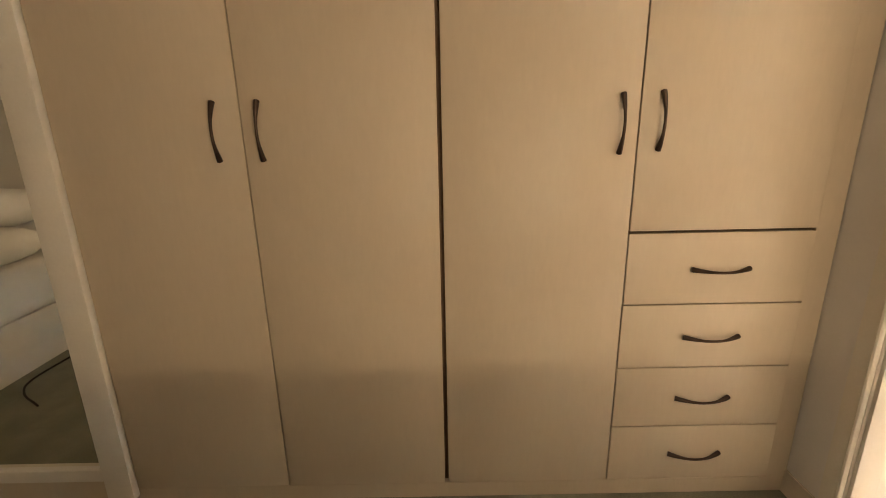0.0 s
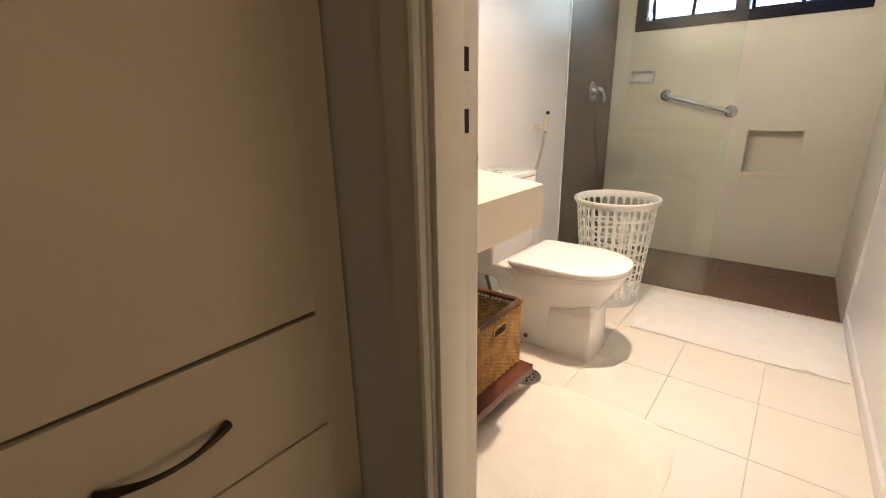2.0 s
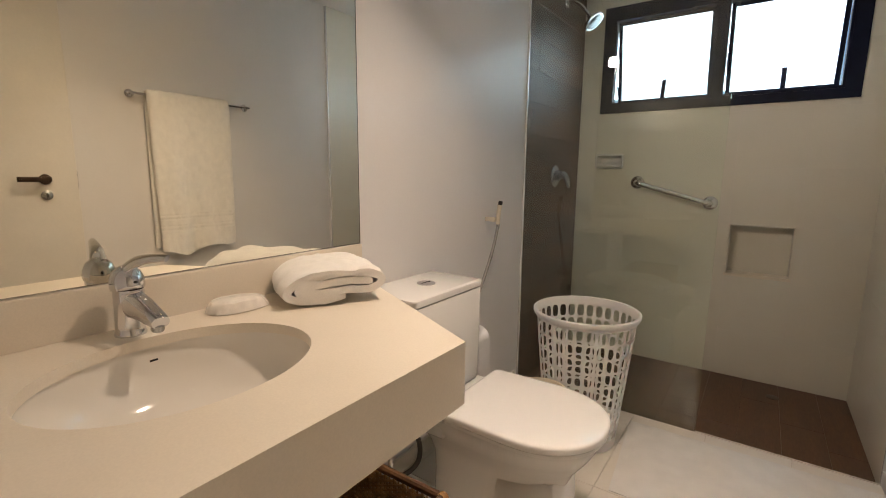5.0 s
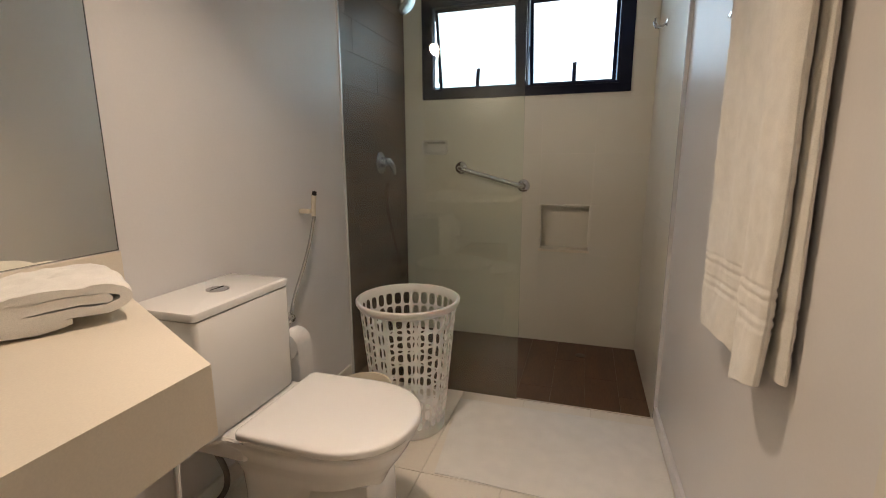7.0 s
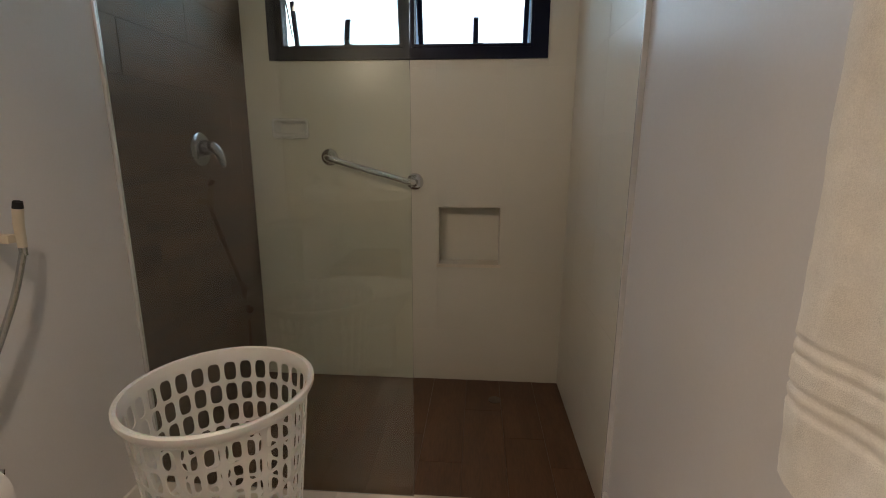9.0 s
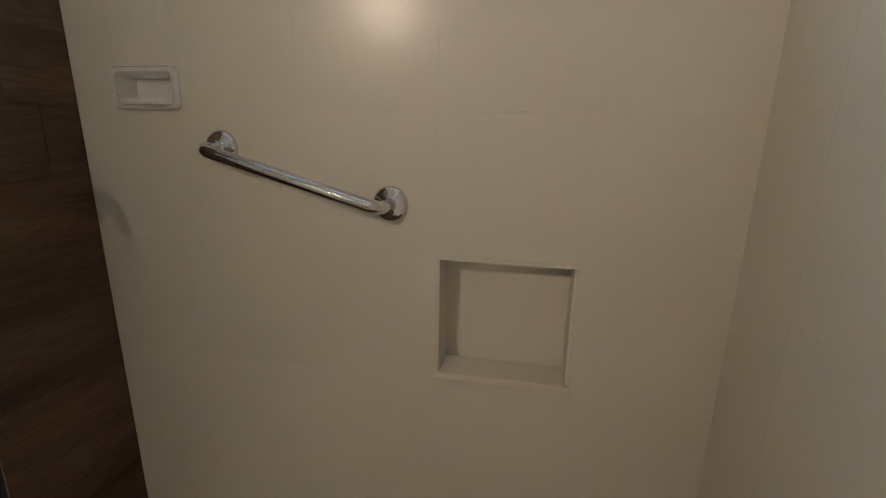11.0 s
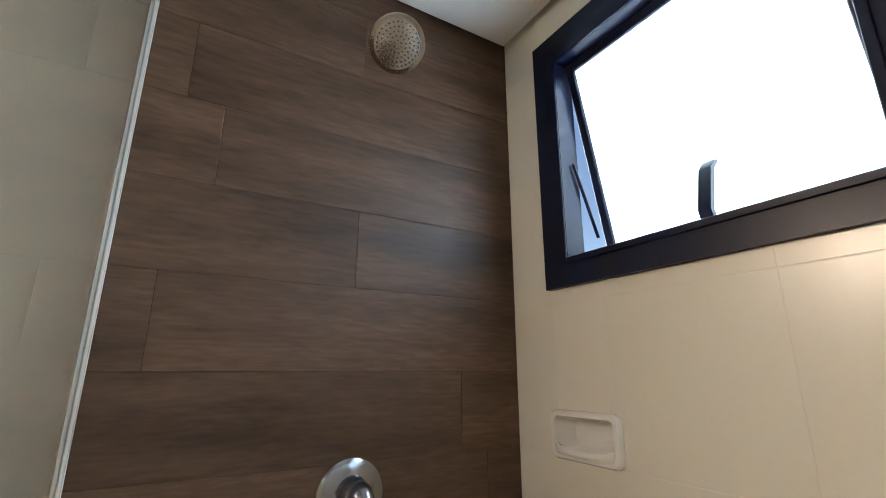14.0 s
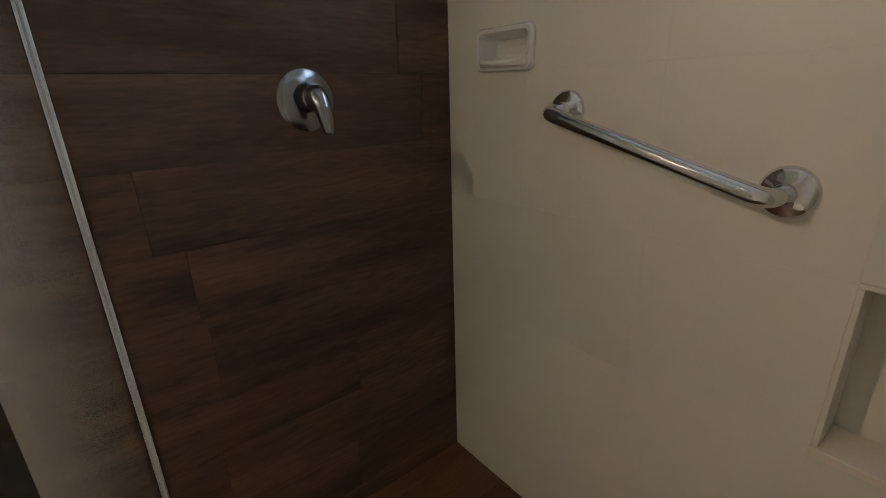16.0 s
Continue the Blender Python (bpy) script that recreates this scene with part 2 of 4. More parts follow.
def spline(points, steps=8):
    pts = [Vector(p) for p in points]
    pts = [2 * pts[0] - pts[1]] + pts + [2 * pts[-1] - pts[-2]]
    out = []
    for a, b, c, d in zip(pts, pts[1:], pts[2:], pts[3:]):
        for k in range(steps):
            t = k / steps
            out.append(0.5 * (2 * b + (c - a) * t + (2 * a - 5 * b + 4 * c - d) * t * t + (3 * b - a - 3 * c + d) * t ** 3))
    return out + [pts[-2]]


def tube(points, radius, seg=12, steps=0, bm=None, flat=1.0):
    """Sweeps a round section along points; radius may be one number or one for each end and between."""
    pts = spline(points, steps) if steps else [Vector(p) for p in points]
    rad = radius if isinstance(radius, (list, tuple)) else [radius] * 2
    rings, up = [], None
    for i, p in enumerate(pts):
        d = (pts[min(i + 1, len(pts) - 1)] - pts[max(i - 1, 0)]).normalized()
        if up is None:
            up = d.orthogonal().normalized()
        up = (up - d * up.dot(d)).normalized()
        side = d.cross(up)
        k = i / (len(pts) - 1) * (len(rad) - 1)
        j = min(int(k), len(rad) - 2)
        r = rad[j] + (rad[j + 1] - rad[j]) * (k - j)
        rings.append([p + (up * math.cos(a) + side * math.sin(a) * flat) * r for a in (2 * math.pi * s / seg for s in range(seg))])
    return loft(rings, bm=bm)


def slab(u0, u1, v0, v1, w0, w1, axis, holes=(), bm=None):
    """A wall or panel with rectangular holes: u along, v up, w through; axis 'y' lies along x, 'x' lies along y, 'z' is level."""
    us = sorted({u0, u1, *[h for q in holes for h in q[:2] if u0 < h < u1]})
    vs = sorted({v0, v1, *[h for q in holes for h in q[2:] if v0 < h < v1]})
    bm = bm or bmesh.new()
    for a, b in zip(us, us[1:]):
        for c, d in zip(vs, vs[1:]):
            mu, mv = (a + b) / 2, (c + d) / 2
            if any(q[0] < mu < q[1] and q[2] < mv < q[3] for q in holes):
                continue
            if axis == "y":
                box(a, b, w0, w1, c, d, bm=bm)
            elif axis == "x":
                box(w0, w1, a, b, c, d, bm=bm)
            else:
                box(a, b, c, d, w0, w1, bm=bm)
    return bm


# ---------------------------------------------------------------- the plan
SHOWER = 2.392      # line of the glass screen
BACK = 3.30         # face of the window wall
RIGHT = 1.655       # face of the painted wall opposite the basin
RTILE = 1.613       # face of the tiled shower wall
TOP = 2.40
DOOR_L, DOOR_R = 0.90, 1.625
BED_Z = -0.09
WIN = (0.137, 1.478, 1.632, 2.305)
NICHE = (0.968, 1.278, 0.625, 0.923)
DISH = (0.138, 0.298, 1.272, 1.352)

# bathroom shell
solid("wall_left", slab(-0.105, BACK + 0.15, -0.15, TOP + 0.1, -0.16, -0.012, "x"), PAINT, "smooth pale grey-white painted wall behind basin and toilet", "wall", kind="structure")
solid("wall_left_plaster", box(-0.012, 0.0, 0.01, SHOWER + 0.021, -0.05, TOP + 0.05), PAINT, "pale lilac-white painted wall surface", "wall", kind="structure")
wall_back = solid("wall_window", slab(-0.16, 1.80, -0.15, TOP + 0.1, BACK + 0.0004, BACK + 0.10, "y", [WIN, (NICHE[0] - .0095, NICHE[1] + .0095, NICHE[2] - .0145, NICHE[3] + .0095), DISH]), WGROUT, "tiled shower wall with a high window and a niche", "wall", kind="structure")
solid("niche_back", box(NICHE[0] - 0.02, NICHE[1] + 0.02, BACK + 0.0905, BACK + 0.155, NICHE[2] - 0.02, NICHE[3] + 0.02), WTILE, "pale tiled back of the shower niche", "niche", kind="structure")


def wall_x(y):
    """The painted side wall runs slightly askew towards the shower."""
    return RIGHT - 0.0170 * max(0.0, y - 0.80)


def askew(bm):
    for v in bm.verts:
        v.co.x += wall_x(v.co.y) - RIGHT
    return bm


b = box(RIGHT, RIGHT + 0.15, 0.80, SHOWER, -0.15, TOP + 0.1)
solid("wall_right", askew(b), PAINT, "smooth pale painted wall behind the towel rail", "wall", kind="structure")
solid("wall_right_entry", box(RIGHT, RIGHT + 0.15, -0.105, 0.80, -0.15, TOP + 0.1), PAINT, "smooth pale painted wall behind the open door", "wall", kind="structure")
wall_rt = solid("wall_shower_right", box(RTILE + 0.0004, RIGHT + 0.15, SHOWER, BACK + 0.16, -0.15, TOP + 0.1), WGROUT, "pale tiled side wall of the shower", "wall", kind="structure")
wall_lt = solid("wall_shower_left", box(-0.0119, -0.0013, SHOWER + 0.021, BACK + 0.012, -0.10, TOP + 0.05), DGROUT, "dark brown wood-look tiled shower wall", "wall", kind="structure")
solid("ceiling", slab(0.022, RIGHT + 0.1, -0.05, BACK - 0.022, TOP, TOP + 0.06, "z"), CEIL, "plain white plaster ceiling with a shadow gap", "ceiling", kind="structure")
# near-black slab paints the shade inside the ceiling's edge gap
solid("ceiling_gap", box(-0.15, 1.8, -0.105, BACK + 0.15, TOP + 0.062, TOP + 0.12), DARK, "recess above the ceiling edge, shaded by its near-black colour", "ceiling", kind="structure")
floor_bath = solid("floor", box(-0.15, RIGHT + 0.14, -0.112, SHOWER - 0.004, -0.10, -0.006), GROUT, "cream ceramic tiled bathroom floor with thin grout lines", "floor", kind="structure")
floor_shower = solid("floor_shower", box(-0.15, RIGHT + 0.14, SHOWER - 0.004, BACK + 0.15, -0.12, -0.037), DGROUT, "dark brown wood-look tiled shower floor", "floor", kind="structure")

# door wall with its opening, seen from the bedroom and from the bathroom
solid("wall_door", slab(-0.16, 4.8, BED_Z - 0.05, 2.65, -0.105, 0.010, "y", [(DOOR_L - 0.03, DOOR_R + 0.018, BED_Z - 0.06, 2.12)]), PAINT, "painted wall around the bathroom doorway", "wall", kind="structure")
# bedroom shell
solid("floor_bedroom", box(-0.1, 4.8, -5.4, -0.112, BED_Z - 0.06, BED_Z), CARPET, "grey-green bedroom floor", "floor", kind="structure")
solid("ceiling_bedroom", box(-0.1, 4.8, -5.4, -0.105, 2.60, 2.68), CEIL, "plain white bedroom ceiling", "ceiling", kind="structure")
solid("wall_bedroom_west", box(-0.16, 0.05, -5.4, -0.106, BED_Z, 2.60), PAINT, "plain painted bedroom wall", "wall", kind="structure")
solid("wall_bedroom_east", box(4.65, 4.80, -5.4, -0.106, BED_Z, 2.60), PAINT, "plain painted bedroom wall", "wall", kind="structure")
solid("wall_bedroom_south", box(0.05, 4.65, -5.4, -5.25, BED_Z, 2.60), PAINT, "plain painted bedroom wall", "wall", kind="structure")


def skirting(name, x0, x1, y0, y1, h=0.07):
    b = box(x0, x1, y0, y1, 0.0, h, bevel=0.004, seg=2)
    return solid(name, b, TRIM, "low white painted skirting board", "skirting", kind="structure")


skirting("baseboard", 0.0, 0.013, 1.115, SHOWER - 0.03)
solid("baseboard", askew(box(RIGHT - 0.016, RIGHT, 0.83, SHOWER - 0.006, 0.0, 0.062, bevel=0.004, seg=2)), PAINT, "low white painted skirting board", "skirting", kind="structure")

# ---------------------------------------------------------------- doorway
frame_ob = thing("door_frame", (DOOR_L, -0.05, BED_Z), "cream painted door frame with flat beaded casing", "door frame", kind="structure")
for side, s in ((DOOR_L, -1), (DOOR_R, 1)):
    a, b = sorted((side, side + s * 0.030))
    part("jamb", box(a, b, -0.110, 0.014, -0.006, 2.11, bevel=0.002), TRIM, frame_ob)
    a, b = sorted((side - s * 0.012, side))
    part("stop", box(a, b, -0.104, -0.036, -0.006, 2.09, bevel=0.003, seg=2), TRIM, frame_ob)
    # casing: a flat board with one rounded bead beside the jamb
    prof = [(0.004, 0.0), (0.004, 0.011), (0.007, 0.016), (0.012, 0.018), (0.017, 0.016), (0.020, 0.011), (0.068, 0.010), (0.070, 0.008), (0.070, 0.0)]
    rings = [[(side + s * u, -0.105 - w, z) for u, w in prof] for z in (BED_Z, 2.17)]
    part("casing", loft(rings), TRIM, frame_ob)
    rings = [[(side + s * u, 0.010 + w, z) for u, w in prof] for z in (0.0, 2.17)]
    if s < 0:
        part("inner_casing", loft(rings), TRIM, frame_ob)
part("head_jamb", box(DOOR_L - 0.03, DOOR_R + 0.018, -0.110, 0.014, 2.09, 2.12), TRIM, frame_ob)
part("head_casing", box(DOOR_L - 0.07, DOOR_R + 0.07, -0.123, -0.105, 2.10, 2.17, bevel=0.003), TRIM, frame_ob)
part("threshold", box(DOOR_L - 0.03, DOOR_R + 0.018, -0.118, -0.104, BED_Z, 0.002, bevel=0.002), QUARTZ, frame_ob, "pale stone threshold")
for z0, z1 in ((1.168, 1.204), (1.083, 1.121)):
    plate = part("strike_plate", box(DOOR_L - 0.001, DOOR_L + 0.0015, -0.030, -0.006, z0 - 0.012, z1 + 0.012, bevel=0.0006), TRIM, frame_ob)
    part("bolt_hole", box(DOOR_L + 0.0012, DOOR_L + 0.0022, -0.023, -0.012, z0 + 0.002, z1 - 0.002, bevel=0.0004), DARK, plate, "dark bolt hole")

door = thing("door_1", (1.60, 0.40, 0.01), "cream painted flush door standing open against the wall", "door", kind="structure")
part("leaf", box(1.605, 1.640, 0.022, 0.820, 0.008, 2.085, bevel=0.002), TRIM, door)
hdl = part("door_handle", box(1.562, 1.574, 0.592, 0.712, 1.160, 1.183, bevel=0.0025, seg=2), BRONZE, door, "dark bronze lever handle")
part("rosette", lathe([(0.0, 0.0), (0.024, 0.0), (0.024, 0.005), (0.020, 0.009), (0.010, 0.010), (0.010, 0.036), (0.0, 0.037)], pose(1.605, 0.697, 1.171, 0, -90, 0), seg=24), BRONZE, hdl)
kh = part("keyhole_rosette", lathe([(0.0, 0.0), (0.022, 0.0), (0.022, 0.005), (0.018, 0.007), (0.0, 0.0072)], pose(1.605, 0.697, 1.099, 0, -90, 0), seg=24), STEEL, door, "round metal keyhole rosette")
part("keyhole", box(1.5970, 1.5985, 0.693, 0.701, 1.090, 1.107), DARK, kh)
part("latch", box(1.612, 1.632, 0.8190, 0.8222, 1.12, 1.21), BRONZE, door, "dark bronze latch plate")
for z in (0.25, 1.05, 1.85):
    part("hinge", lathe([(0, -0.04), (0.006, -0.04), (0.006, 0.04), (0, 0.04)], pose(1.604, 0.018, z), seg=10), BRONZE, door)

# ---------------------------------------------------------------- wardrobe
WX = 0.705
ward = thing("wardrobe", (0.4, -1.2, BED_Z), "cream laminate fitted wardrobe with four doors and drawers", "wardrobe")
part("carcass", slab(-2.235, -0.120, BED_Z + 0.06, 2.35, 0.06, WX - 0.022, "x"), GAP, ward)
part("plinth", box(0.08, WX - 0.006, -2.32, -0.108, BED_Z, -0.032, bevel=0.002), LAMINATE, ward)
part("side_filler", box(WX - 0.021, WX - 0.003, -0.1735, -0.108, -0.032, 2.36, bevel=0.001), LAMINATE, ward)
part("post", box(WX - 0.030, WX + 0.020, -2.315, -2.228, -0.06, 2.36, bevel=0.006, seg=2), TRIM, ward, "projecting cream frame post")
part("cornice", box(WX - 0.020, WX + 0.004, -2.228, -0.172, 2.215, 2.36, bevel=0.002), LAMINATE, ward)


def pull(p0, p1, out, parent):
    """A slim bowed pull with flattened feet."""
    a, b, o = Vector(p0), Vector(p1), Vector(out)
    pts = [a + o * 0.12, a + (b - a) * 0.10 + o * 0.42, a + (b - a) * 0.3 + o * 0.86, (a + b) / 2 + o, a + (b - a) * 0.7 + o * 0.86, a + (b - a) * 0.9 + o * 0.42, b + o * 0.12]
    return part("handle", tube(pts, [0.0080, 0.0068, 0.0042, 0.0037, 0.0042, 0.0068, 0.0080], seg=10, steps=5), BRONZE, parent, "dark bronze bow handle")


def front(y0, y1, z0, z1, name):
    return part(name, box(WX - 0.020, WX, y0, y1, z0, z1, bevel=0.0018, seg=2), LAMINATE, ward)


YG = (-2.226, -1.728, -1.214, -0.694, -0.174)
for i in range(3):
    wide = 0.006 if i == 1 else 0.002
    left = YG[i] + (0.006 if i == 2 else 0.002)
    d = front(left, YG[i + 1] - wide, -0.028, 2.21, "door")
    hy = (-1.795, -1.680, -0.742)[i]
    pull((WX, hy, 1.168), (WX, hy, 1.018), (0.028, 0, 0), d)
d = front(YG[3] + 0.002, YG[4], 0.804, 2.21, "door")
pull((WX, -0.640, 1.172), (WX, -0.640, 1.024), (0.028, 0, 0), d)
zs = (0.798, 0.583, 0.378, 0.172, -0.028)
for a, b in zip(zs, zs[1:]):
    d = front(YG[3] + 0.002, YG[4], b + 0.002, a - 0.002, "drawer")
    zc = (a + b) / 2 + 0.000
    pull((WX, -0.508, zc), (WX, -0.345, zc), (0.028, 0, -0.004), d)

# mirrored panel beside the wardrobe
md = thing("mirror_door", (WX - 0.02, -2.9, BED_Z), "tall mirrored wardrobe door in a cream frame", "mirror")
part("mirror_panel", box(WX - 0.028, WX - 0.022, -3.55, -2.300, 0.045, 2.20), MIRROR, md, "clear mirror glass")
part("bottom_rail", box(WX - 0.030, WX - 0.004, -3.55, -2.316, -0.005, 0.045, bevel=0.004), TRIM, md)
part("base", box(0.08, WX - 0.012, -3.55, -2.321, BED_Z, -0.006, bevel=0.002), LAMINATE, md)
part("top_rail", box(WX - 0.030, WX - 0.004, -3.55, -2.316, 2.20, 2.36, bevel=0.004), TRIM, md)
part("back", box(0.06, WX - 0.031, -3.55, -2.24, BED_Z, 2.36), LAMINATE, md)


def cushion(cx, cy, cz, sx, sy, sz, m=Matrix()):
    """A soft, stuffed pillow."""
    n, rings = 20, []
    for k in range(13):
        v = -1 + 2 * k / 12
        h = (1 - abs(v) ** 2.4) ** 0.62 if abs(v) < 1 else 0.02
        rings.append([m @ Vector((cx + sx / 2 * v, cy + sy / 2 * math.copysign(abs(math.cos(a)) ** 0.55, math.cos(a)) * (0.55 + 0.45 * h) * (1 + 0.04 * noise.noise((k * 0.5, a * 2, cx))),
                                  cz + sz / 2 * math.sin(a) * max(h, 0.04) * (1 + 0.15 * noise.noise((k * 0.7, a, cy))))) for a in (2 * math.pi * i / n for i in range(n))])
    return loft(rings)


def bed(x0, x1, y0, y1, top=0.46):
    b = thing("bed", ((x0 + x1) / 2, (y0 + y1) / 2, BED_Z), "white made bed with white linen on a pale base", "bed", "bedroom beds")
    part("base", box(x0 + 0.02, x1 - 0.02, y0 + 0.02, y1 - 0.02, BED_Z, 0.20, bevel=0.02, seg=2), LINEN, b)
    part("mattress", box(x0, x1, y0, y1, 0.20, top, bevel=0.05, seg=4), LINEN, b)
    return b


bed(1.30, 3.20, -5.20, -3.32)
for px, py, pz, rz in ((1.62, -3.52, 0.55, 15), (2.05, -3.50, 0.56, -12), (1.80, -3.56, 0.72, 4), (2.45, -3.55, 0.56, 8)):
    p = solid("pillow", cushion(0, 0, 0, 0.50, 0.34, 0.20, pose(px, py, pz, 4, 3, rz)), LINEN, "plump white pillow lying on the bed", "pillow", "pillows on the bed")
# unseen second bed, added to block the low lamp below the wardrobe's shade line
bed(2.05, 2.95, -2.30, -0.20, 0.52)
solid("power_cable", tube([(1.22, -3.05, BED_Z + 0.005), (1.32, -3.20, BED_Z + 0.005), (1.45, -3.27, BED_Z + 0.005), (1.75, -3.26, BED_Z + 0.005), (2.1, -3.30, BED_Z + 0.005)], 0.005, seg=8, steps=8), DARK, "thin dark cable lying on the floor by the bed", "cable")
# unseen lamp body, added to go with the low bedroom light
stand = thing("added_lamp_body", (3.15, -0.42, BED_Z), "unseen bedside lamp added around the low bedroom light", "lamp")
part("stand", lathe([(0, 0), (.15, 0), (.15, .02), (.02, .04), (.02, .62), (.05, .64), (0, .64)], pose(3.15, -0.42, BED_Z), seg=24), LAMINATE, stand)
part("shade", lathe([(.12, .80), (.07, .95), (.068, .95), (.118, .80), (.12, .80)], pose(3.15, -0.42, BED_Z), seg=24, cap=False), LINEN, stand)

# ---------------------------------------------------------------- basin counter
CT, CB = 0.878, 0.745
BC, BR = (0.312, 0.387), (0.185, 0.229)
counter = thing("basin_counter", (0.3, 0.5, CB), "cream quartz vanity counter with deep apron and angled end", "counter")
b = bmesh.new()
outline = [(0.0, 0.03), (0.6556, 0.03), (0.6556, 0.7652), (0.0, 1.100)]
vs = [b.verts.new((x, y, CT)) for x, y in outline]
es = [b.edges.new((vs[i], vs[(i + 1) % 4])) for i in range(4)]
oval = [(BC[0] + BR[0] * math.cos(a), BC[1] + BR[1] * math.sin(a)) for a in (2 * math.pi * i / 56 for i in range(56))]
ov = [b.verts.new((x, y, CT)) for x, y in oval]
es += [b.edges.new((ov[i], ov[(i + 1) % 56])) for i in range(56)]
bmesh.ops.triangle_fill(b, edges=es, use_beauty=True)
res = bmesh.ops.extrude_face_region(b, geom=b.faces[:])
bmesh.ops.translate(b, verts=[v for v in res["geom"] if isinstance(v, bmesh.types.BMVert)], vec=(0, 0, -0.022))
part("top", b, QUARTZ, counter)
part("front_apron", box(0.6355, 0.6554, 0.03, 0.7650, CB, CT - 0.0220), QUARTZ, counter)
ang = math.degrees(math.atan2(1.100 - 0.765, -0.655))
L = math.hypot(0.655, 0.335)
part("end_apron", box(0.0, L, 0.0, 0.020, CB, CT - 0.0215, m=pose(0.655, 0.765, 0, 0, 0, ang)), QUARTZ, counter)
part("backsplash", box(0.0, 0.020, 0.03, 1.112, CT - 0.001, 0.975, bevel=0.0015), QUARTZ, counter)
# oval undermount bowl
rings = []
for k in range(11):
    t = k / 10
    s = math.cos(t * math.pi / 2 * 0.93) ** 0.55
    z = CT - 0.022 - 0.135 * math.sin(t * math.pi / 2)
    rings.append([(BC[0] + (BR[0] + 0.006) * s * math.cos(a), BC[1] + (BR[1] + 0.006) * s * math.sin(a), z) for a in (2 * math.pi * i / 56 for i in range(56))])
out = [[(BC[0] + (p[0] - BC[0]) * 1.05, BC[1] + (p[1] - BC[1]) * 1.05, p[2] - 0.008) for p in r] for r in rings]
lip = [[(BC[0] + (BR[0] + 0.020) * math.cos(a), BC[1] + (BR[1] + 0.020) * math.sin(a), CT - 0.0225) for a in (2 * math.pi * i / 56 for i in range(56))]]
basin = thing("wash_basin", (BC[0], BC[1], CT - 0.16), "white oval ceramic undermount wash basin", "basin")
part("bowl", loft(out[::-1] + lip + rings), BOWLGL, basin)
part("drain_ring", lathe([(0, 0), (0.022, 0), (0.022, 0.003), (0.015, 0.004), (0, 0.002)], pose(BC[0], BC[1], CT - 0.1555), seg=24), CHROME, basin, "chrome drain")
part("maker_mark", box(BC[0] - 0.1745, BC[0] - 0.1722, 0.397, 0.412, CT - 0.048, CT - 0.0445), DARK, basin, "tiny dark printed mark")

fx, fy = 0.075, 0.392
tap = thing("basin_tap", (fx, fy, CT), "chrome single-lever basin mixer tap", "tap")
tap_rows = ((0.0, 0.000, .0285, .0285), (.004, 0.000, .0290, .0290), (.008, 0.000, .0270, .0270), (.030, .001, .0262, .0260), (.062, .005, .0285, .0262), (.090, .009, .0315, .0272), (.098, .009, .0305, .0265))
part("body", loft([[(fx + x0 + rx * math.cos(a), fy + ry * math.sin(a), CT + z) for a in (2 * math.pi * i / 32 for i in range(32))] for z, x0, rx, ry in tap_rows]), CHROME, tap)
spout_rows = ((0.006, .066, .0220, .0290), (.030, .066, .0215, .0275), (.060, .060, .0205, .0220), (.088, .052, .0190, .0165), (.108, .045, .0175, .0130), (.114, .043, .0160, .0110))
part("spout", loft([[(fx + dx + 0.30 * h * math.sin(a), fy + 0.10 * dx + w * math.copysign(abs(math.cos(a)) ** 0.7, math.cos(a)), CT + z + h * math.copysign(abs(math.sin(a)) ** 0.8, math.sin(a)))
                     for a in (2 * math.pi * i / 28 for i in range(28))] for dx, z, w, h in spout_rows]), CHROME, tap)
part("aerator", lathe([(0, 0), (.0115, 0), (.0120, .002), (.0120, .012), (0, .012)], pose(fx + 0.101, fy + 0.010, CT + 0.026, 0, 14, 0), seg=22), STEEL, tap, "dull steel aerator")
part("cap", lathe([(0.0, 0.0), (0.0295, 0.0), (0.0312, 0.008), (0.0300, 0.022), (0.0245, 0.036), (0.0140, 0.046), (0.0, 0.050)], pose(fx + 0.008, fy, CT + 0.0965, 0, -7, 0), seg=32), CHROME, tap)
part("lever", tube([(fx - 0.002, fy - 0.002, CT + 0.128), (fx + 0.030, fy + 0.006, CT + 0.150), (fx + 0.075, fy + 0.016, CT + 0.163), (fx + 0.125, fy + 0.028, CT + 0.168)], [0.022, 0.017, 0.0115, 0.0080], seg=16, steps=6, flat=0.5), CHROME, tap)
part("indicator_dot", lathe([(0, 0), (0.003, 0), (0.003, 0.001), (0, 0.001)], pose(fx + 0.0385, fy + 0.004, CT + 0.114, 0, 80, 0), seg=10), DARK, tap)

# wall mirror over the backsplash
mir = thing("wall_mirror", (0.006, 0.57, 0.977), "large frameless rectangular mirror above the basin", "mirror")
part("mirror_glass", box(0.001, 0.009, 0.035, 1.112, 0.978, 2.00, bevel=0.001), MIRROR, mir)
part("mirror_edge", box(0.0005, 0.0098, 1.1125, 1.1140, 0.977, 2.00), STEEL, mir, "thin grey mirror edge")
part("bottom_clip", box(0.0005, 0.0100, 0.035, 1.1125, 0.9757, 0.9782), STEEL, mir, "thin grey channel")

# soap, cup and rolled towel on the counter
soap = thing("soap_bar", (0.085, 0.618, CT), "small pale soap bar in crinkled clear wrapping on the counter", "soap")
rings = []
